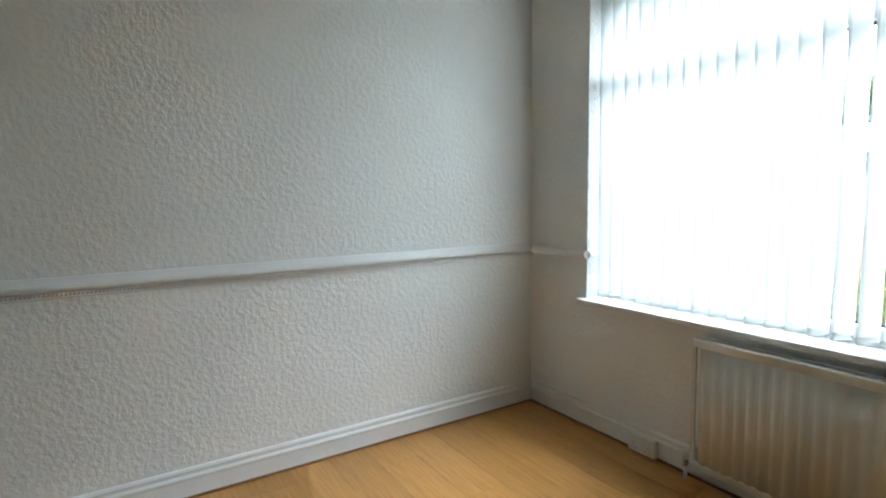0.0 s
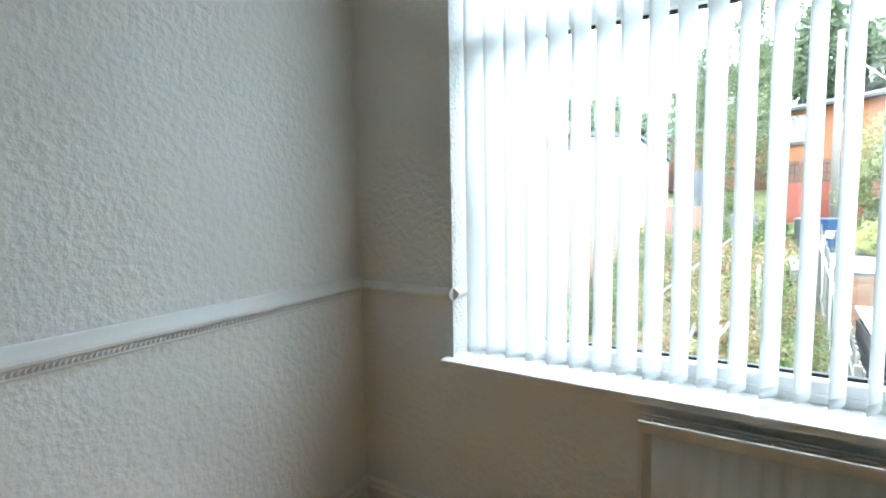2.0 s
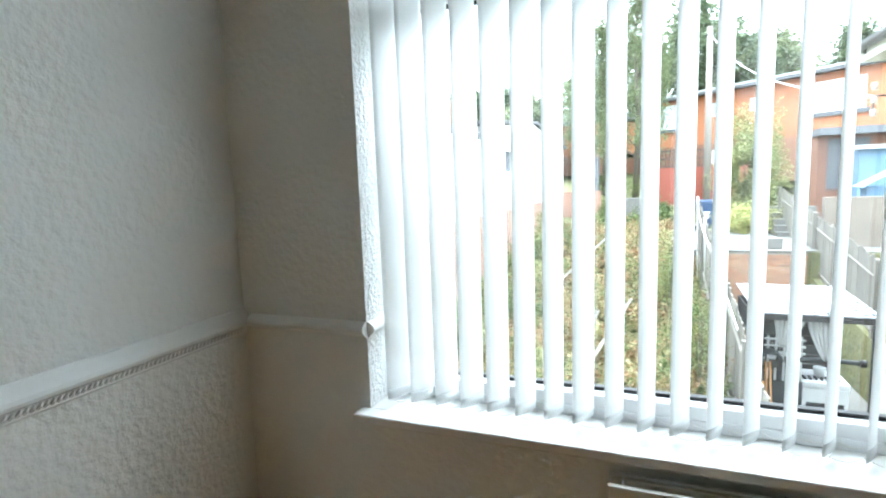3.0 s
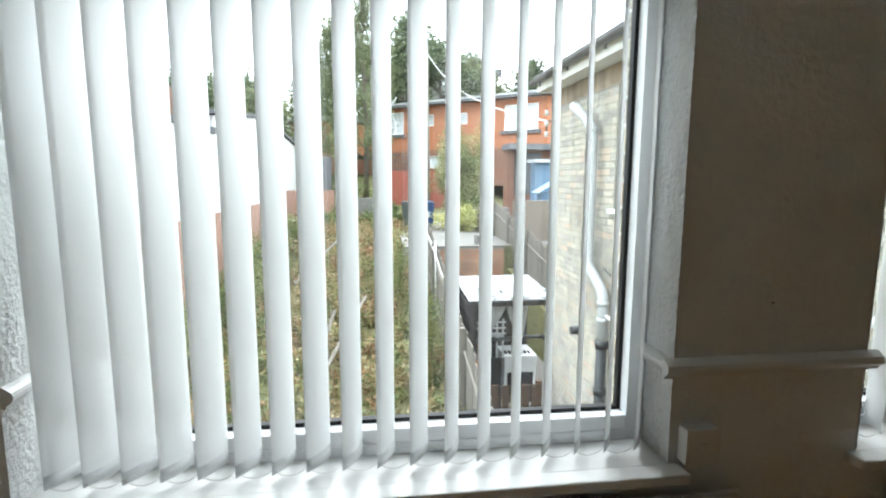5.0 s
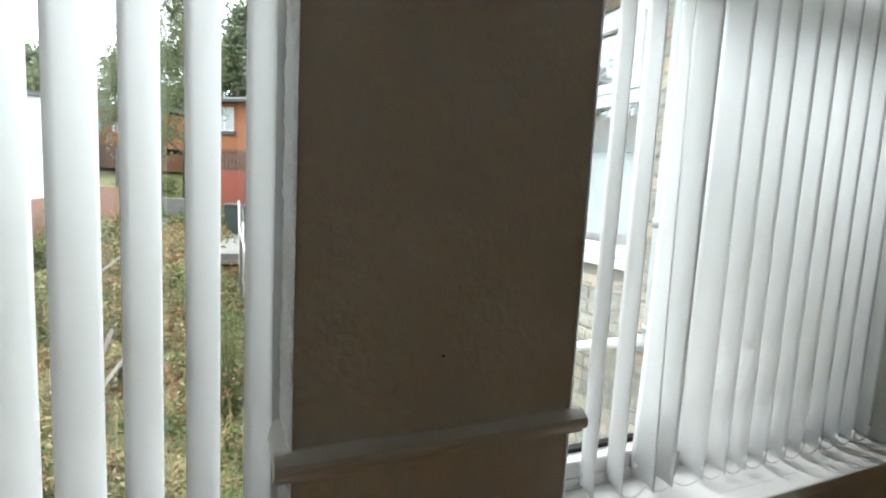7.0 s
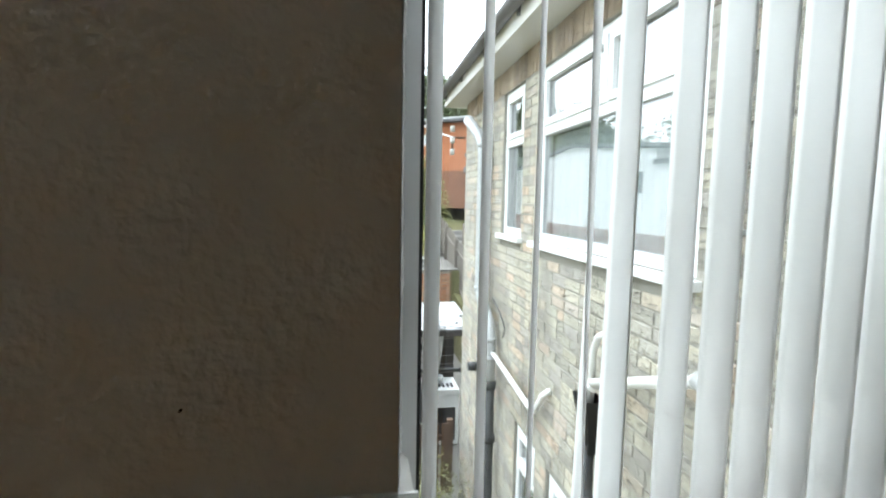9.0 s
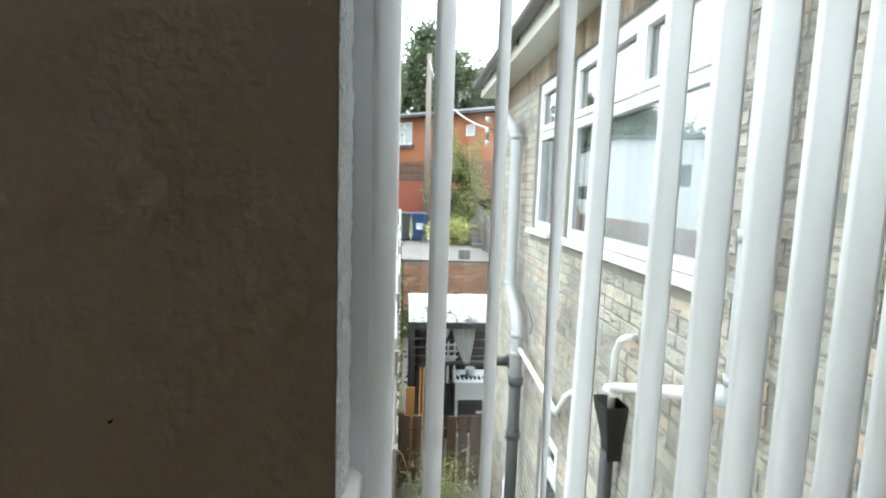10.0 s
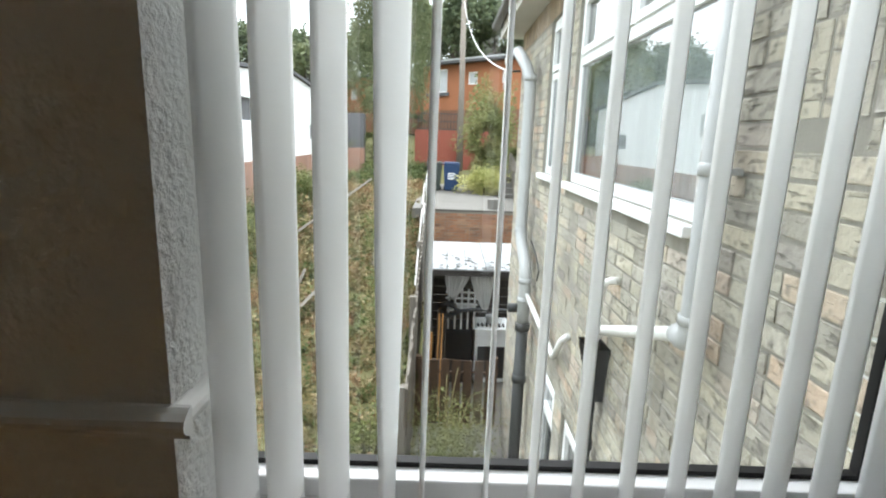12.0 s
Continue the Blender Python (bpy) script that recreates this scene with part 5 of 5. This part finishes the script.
structure("red_garden_wall", box(3.6, 5.2, 22.6, 23.4, -0.3, 1.75), REDWALL, "red painted garden wall")
rl = thing("metal_railing", (1.5, 23.9, 1.72), "dark metal railing above red garden wall", "railing")
for k in range(14):
    wpart("bar", box(1.5 + k * 0.15, 1.53 + k * 0.15, 23.86, 23.89, 1.72, 2.5), IRON, rl)
for z in (1.76, 2.1, 2.44):
    wpart("rail", box(1.45, 3.6, 23.84, 23.86, z, z + 0.04), IRON, rl)
# garages and lean-tos at right of the bush
gr = thing("garage", (8.0, 21.5, 0.0), "grey garage with ribbed door and flat canopy", "garage")
wpart("wall", box(6.9, 9.3, 21.2, 21.9, -0.4, 2.6), BROWN_B, gr)
wpart("canopy", box(6.8, 9.6, 20.6, 21.9, 2.6, 2.85), ROOFG, gr)
for k in range(9):
    wpart("door_slat", box(7.2, 8.4, 21.16, 21.195, 0.7 + k * 0.2, 0.89 + k * 0.2), ROOFG, gr)
bs = thing("blue_shed", (9, 17, 0), "faded blue painted shed with flat roof", "shed")
wpart("wall", box(7.4, 10.6, 18.8, 19.4, -0.4, 2.0), BLUE_P, bs)
wpart("roof", box(7.3, 10.7, 18.6, 19.6, 2.0, 2.12), PIPE_G, bs)
bs2 = thing("blue_tarpaulin_shed", (7.8, 15.5, 0), "low blue covered shed frame", "shed")
wpart("wall", box(6.3, 8.2, 14.6, 15.0, -0.5, 0.95), BLUE_P, bs2)
bm = bmesh.new()
for x0, z0, x1, z1 in ((6.15, 0.9, 7.2, 1.5), (7.2, 1.5, 8.3, 0.9)):
    v = [bm.verts.new(p) for p in ((x0, 14.4, z0), (x1, 14.4, z1), (x1, 15.2, z1), (x0, 15.2, z0))]
    w = [bm.verts.new((q.co.x, q.co.y, q.co.z + 0.04)) for q in v]
    bm.faces.new(v[::-1])
    bm.faces.new(w)
    for i in range(4):
        bm.faces.new((v[i], v[(i + 1) % 4], w[(i + 1) % 4], w[i]))
wpart("roof", bm, BLUE_P, bs2)
random.seed(12)
fence("side_fence", (4.9, 7.5), (5.1, 17.5), -0.45, 0.9, 1.6, WOOD_G, "tall weathered grey board fence beyond shed", 0.15, 0.012, 0.04, 2.0)
wf = tagged(new("white_building"), "white rendered gable house beyond the orange house", "house")
wf.location = (13, 27, 0)
wpart("wall", box(11.2, 17, 27, 33, 0, 5.4), RENDER_W, wf)
wpart("roof", box(11.0, 17.2, 26.8, 33.2, 5.4, 5.9), REDWALL, wf, "red tiled roof")
hh = thing("hill_house", (8.5, 52, 7), "grey house high on the hill with pale window", "house")
wpart("wall", box(6, 13.5, 52, 58, 5, 11.6), CONC, hh)
wpart("roof", box(5.6, 13.9, 51.6, 58.4, 11.6, 12.2), ROOFG, hh)
wpart("window_pane", box(7.6, 8.9, 51.96, 52.0, 9.3, 11.0), PANE_FAR, hh, "pale window")

# pole and cable
pl = thing("telegraph_pole", (3.42, 21.6, 0.4), "weathered timber telegraph pole with cable", "pole")
wpart("post", tube([(3.42, 21.6, 0.0), (3.36, 21.6, 6.95)], 0.13, 10, radii=[0.14, 0.1]), POLEW, pl)
wpart("cap", box(3.22, 3.5, 21.55, 21.65, 6.6, 6.7), IRON, pl)
p, q = Vector((3.36, 21.5, 6.7)), Vector((3.48, 5.72, 2.15))
wpart("cable", tube([p.lerp(q, k / 16) - Vector((0, 0, 0.5 * 4 * (k / 16) * (1 - k / 16))) for k in range(17)], 0.012, 5), CLOTH, pl, "sagging pale service cable")

# trees on the hill
tree("birch_tree", (0.7, 24.5, 0.4), 9.5, 1.7, 15000, 0.13, LEAF_T, 31, "tall drooping birch tree beyond garden", droop=1.6, trunk=0.14, low=0.22, clumps=26)
tree("birch_tree", (-0.9, 27.0, 0.8), 8.0, 1.9, 18000, 0.14, LEAF_T, 32, "slender birch tree beyond garden", droop=1.4, trunk=0.13, low=0.25, clumps=22)
TREES = [(3.2, 37, 10.5, 3.2, LEAF_D), (6.3, 40, 9.5, 3.4, LEAF_D), (9.5, 43, 8.5, 3.0, LEAF_T), (-3.5, 44, 7, 3.6, LEAF_T), (-9, 42, 4.5, 3.2, LEAF_T), (14.5, 44, 8.5, 2.6, LEAF_D),
         (0.5, 41, 9, 3.4, LEAF_D), (-15, 40, 5, 4, LEAF_D), (-21, 33, 10, 4, LEAF_D), (-19, 22, 10, 4.2, LEAF_D), (-18, 12, 10, 4.2, LEAF_D), (-17, 3, 10, 4, LEAF_D), (20, 46, 9, 4, LEAF_T), (-6, 33, 5, 2.2, LEAF_T), (-12.5, 39, 6.5, 3.2, LEAF_D), (-10, 47, 6.5, 3.4, LEAF_D), (-13, 50, 7, 3.4, LEAF_D)]
for i, (x, y, h, s, m) in enumerate(TREES):
    z = ground_z(x, y)
    tree("hill_tree", (x, y, z), h * (1 if y > 30 else 0.8), s, 13000, 0.33, m, 40 + i, "dense dark green tree on the hillside" if m == LEAF_D else "olive green tree on the hillside", low=0.1, clumps=26, trunk=0.22)

# ---- bricks of the wing and retaining wall ----
def lay_bricks(parent, rows, near, mat_o, mat_i, name, label):
    """rows: (centre, size, axis) of each brick; the nearest are parts, the rest one joined mesh."""
    rows.sort(key=lambda r: (r[0] - Vector(near)).length)
    cache = {}
    for c, s, _ in rows[:300]:
        key = (*[round(v, 3) for v in s], random.randrange(3))
        if key not in cache:
            bm = box(-s[0] / 2, s[0] / 2, -s[1] / 2, s[1] / 2, -s[2] / 2, s[2] / 2, 0.004)
            for v in bm.verts:
                v.co += Vector((random.uniform(-0.002, 0.002), random.uniform(-0.003, 0.003), random.uniform(-0.003, 0.003)))
            me = bpy.data.meshes.new("brick")
            bm.to_mesh(me)
            bm.free()
            me.materials.append(mat_o)
            cache[key] = me
        ob = new("brick", cache[key])
        ob.location = c
        ob.rotation_euler = (random.uniform(-0.006, 0.006), random.uniform(-0.012, 0.012), random.uniform(-0.008, 0.008))
        ob.parent = parent
    vs, fs = [], []
    for c, s, _ in rows[300:]:
        k = len(vs)
        for dx, dy, dz in ((-1, -1, -1), (1, -1, -1), (1, 1, -1), (-1, 1, -1), (-1, -1, 1), (1, -1, 1), (1, 1, 1), (-1, 1, 1)):
            vs.append((c.x + dx * s[0] / 2, c.y + dy * s[1] / 2, c.z + dz * s[2] / 2))
        fs += [(k + 3, k + 2, k + 1, k), (k + 4, k + 5, k + 6, k + 7), (k, k + 1, k + 5, k + 4), (k + 1, k + 2, k + 6, k + 5), (k + 2, k + 3, k + 7, k + 6), (k + 3, k, k + 4, k + 7)]
    if fs:
        me = bpy.data.meshes.new(name)
        me.from_pydata(vs, [], fs)
        me.materials.append(mat_i)
        ob = new(name, me)
        ob.parent = parent
        tagged(ob, label, "", "", "stuff")


random.seed(7)
STONES = (0.455, 0.69, 1.43, 1.655)
rows = []
for k in range(3):
    rows.append((Vector((WX + 0.0525, 0.497 + 0.0765 * k, 1.541)), (0.1, 0.066, 0.222), 0))
z, r = WZ0 + 0.004, 0
while z < 2.33:
    h = 0.064
    y = YO + 0.003 - (0.11 if r % 2 else 0)
    while y < WY1:
        ln = 0.215 if random.random() > 0.22 else 0.103
        a, b = max(y, YO + 0.002), min(y + ln, WY1)
        segs = [(a, b)]
        for o in OPEN + [STONES]:
            if o[2] - 0.05 < z + h and z < o[3]:
                ns = []
                for p, q in segs:
                    if q <= o[0] or p >= o[1]:
                        ns.append((p, q))
                    else:
                        if p < o[0] - 0.012:
                            ns.append((p, o[0] - 0.004))
                        if q > o[1] + 0.012:
                            ns.append((o[1] + 0.004, q))
                segs = ns
        for p, q in segs:
            if q - p > 0.02:
                hh2 = min(h, 2.346 - z) - random.uniform(0, 0.004)
                d = random.uniform(-0.002, 0.003)
                rows.append((Vector((WX + 0.0525 - d, (p + q) / 2, z + h / 2)), (0.1, round(q - p, 3), round(hh2, 3)), 0))
        y += ln + 0.011
    z += 0.075
    r += 1
lay_bricks(wing, rows, (WX, 1.0, 1.0), BRICK_O, BRICK_I, "brickwork", "buff stock bricks in grey mortar")
rows = []
y = YO + 0.003
while y < WY1 - 0.07:
    rows.append((Vector((WX + 0.0525 - random.uniform(-0.002, 0.003), y + 0.033, 2.452)), (0.1, 0.065, 0.205), 0))
    y += 0.075
lay_bricks(wing, rows, (WX, 1.0, 1.0), BROWN_O, BROWN_I, "soldier_course", "weathered brown upright bricks under the eaves")

rows = []
z, r = RWZ0, 0
while z < RWZ1 - 0.06:
    x = RW0 - (0.11 if r % 2 else 0)
    while x < RW1:
        a, b = max(x, RW0), min(x + 0.215, RW1)
        if b - a > 0.03:
            rows.append((Vector(((a + b) / 2, RWY + 0.05 - random.uniform(0, 0.003), z + 0.033)), (round(b - a, 3), 0.1, 0.063), 0))
        x += 0.226
    z += 0.075
    r += 1
rwp = tagged(new("retaining_wall_face"), "red brick face of retaining wall", "", "", "structure")
lay_bricks(rwp, rows, (3.3, RWY, RWZ1), RED_O, RED_I, "brickwork", "red bricks of retaining wall")

# ---- laminate boards, last ----
board_meshes = {}
floor = tagged(new("floor"), "warm oak laminate floor", "", "", "structure")
yy, row = -0.002, 0
while yy > RY:
    y0 = max(yy - 0.192, RY)
    xx = -((row * 0.43) % 1.2)
    while xx < RX:
        a, b = max(xx, 0.001), min(xx + 1.2, RX) - 0.0012
        if b - a > 0.02:
            key = (round(b - a, 3), round(yy - y0, 3))
            if key not in board_meshes:
                bm = box(0, b - a, -(yy - y0) + 0.0012, 0, -0.012, 0.0)
                me = bpy.data.meshes.new("floor_board")
                bm.to_mesh(me)
                bm.free()
                me.materials.append(LAMINATE)
                board_meshes[key] = me
            ob = new("floor_board", board_meshes[key])
            ob.location = (a, yy, 0)
            ob.parent = floor
        xx += 1.2
    yy, row = yy - 0.193, row + 1
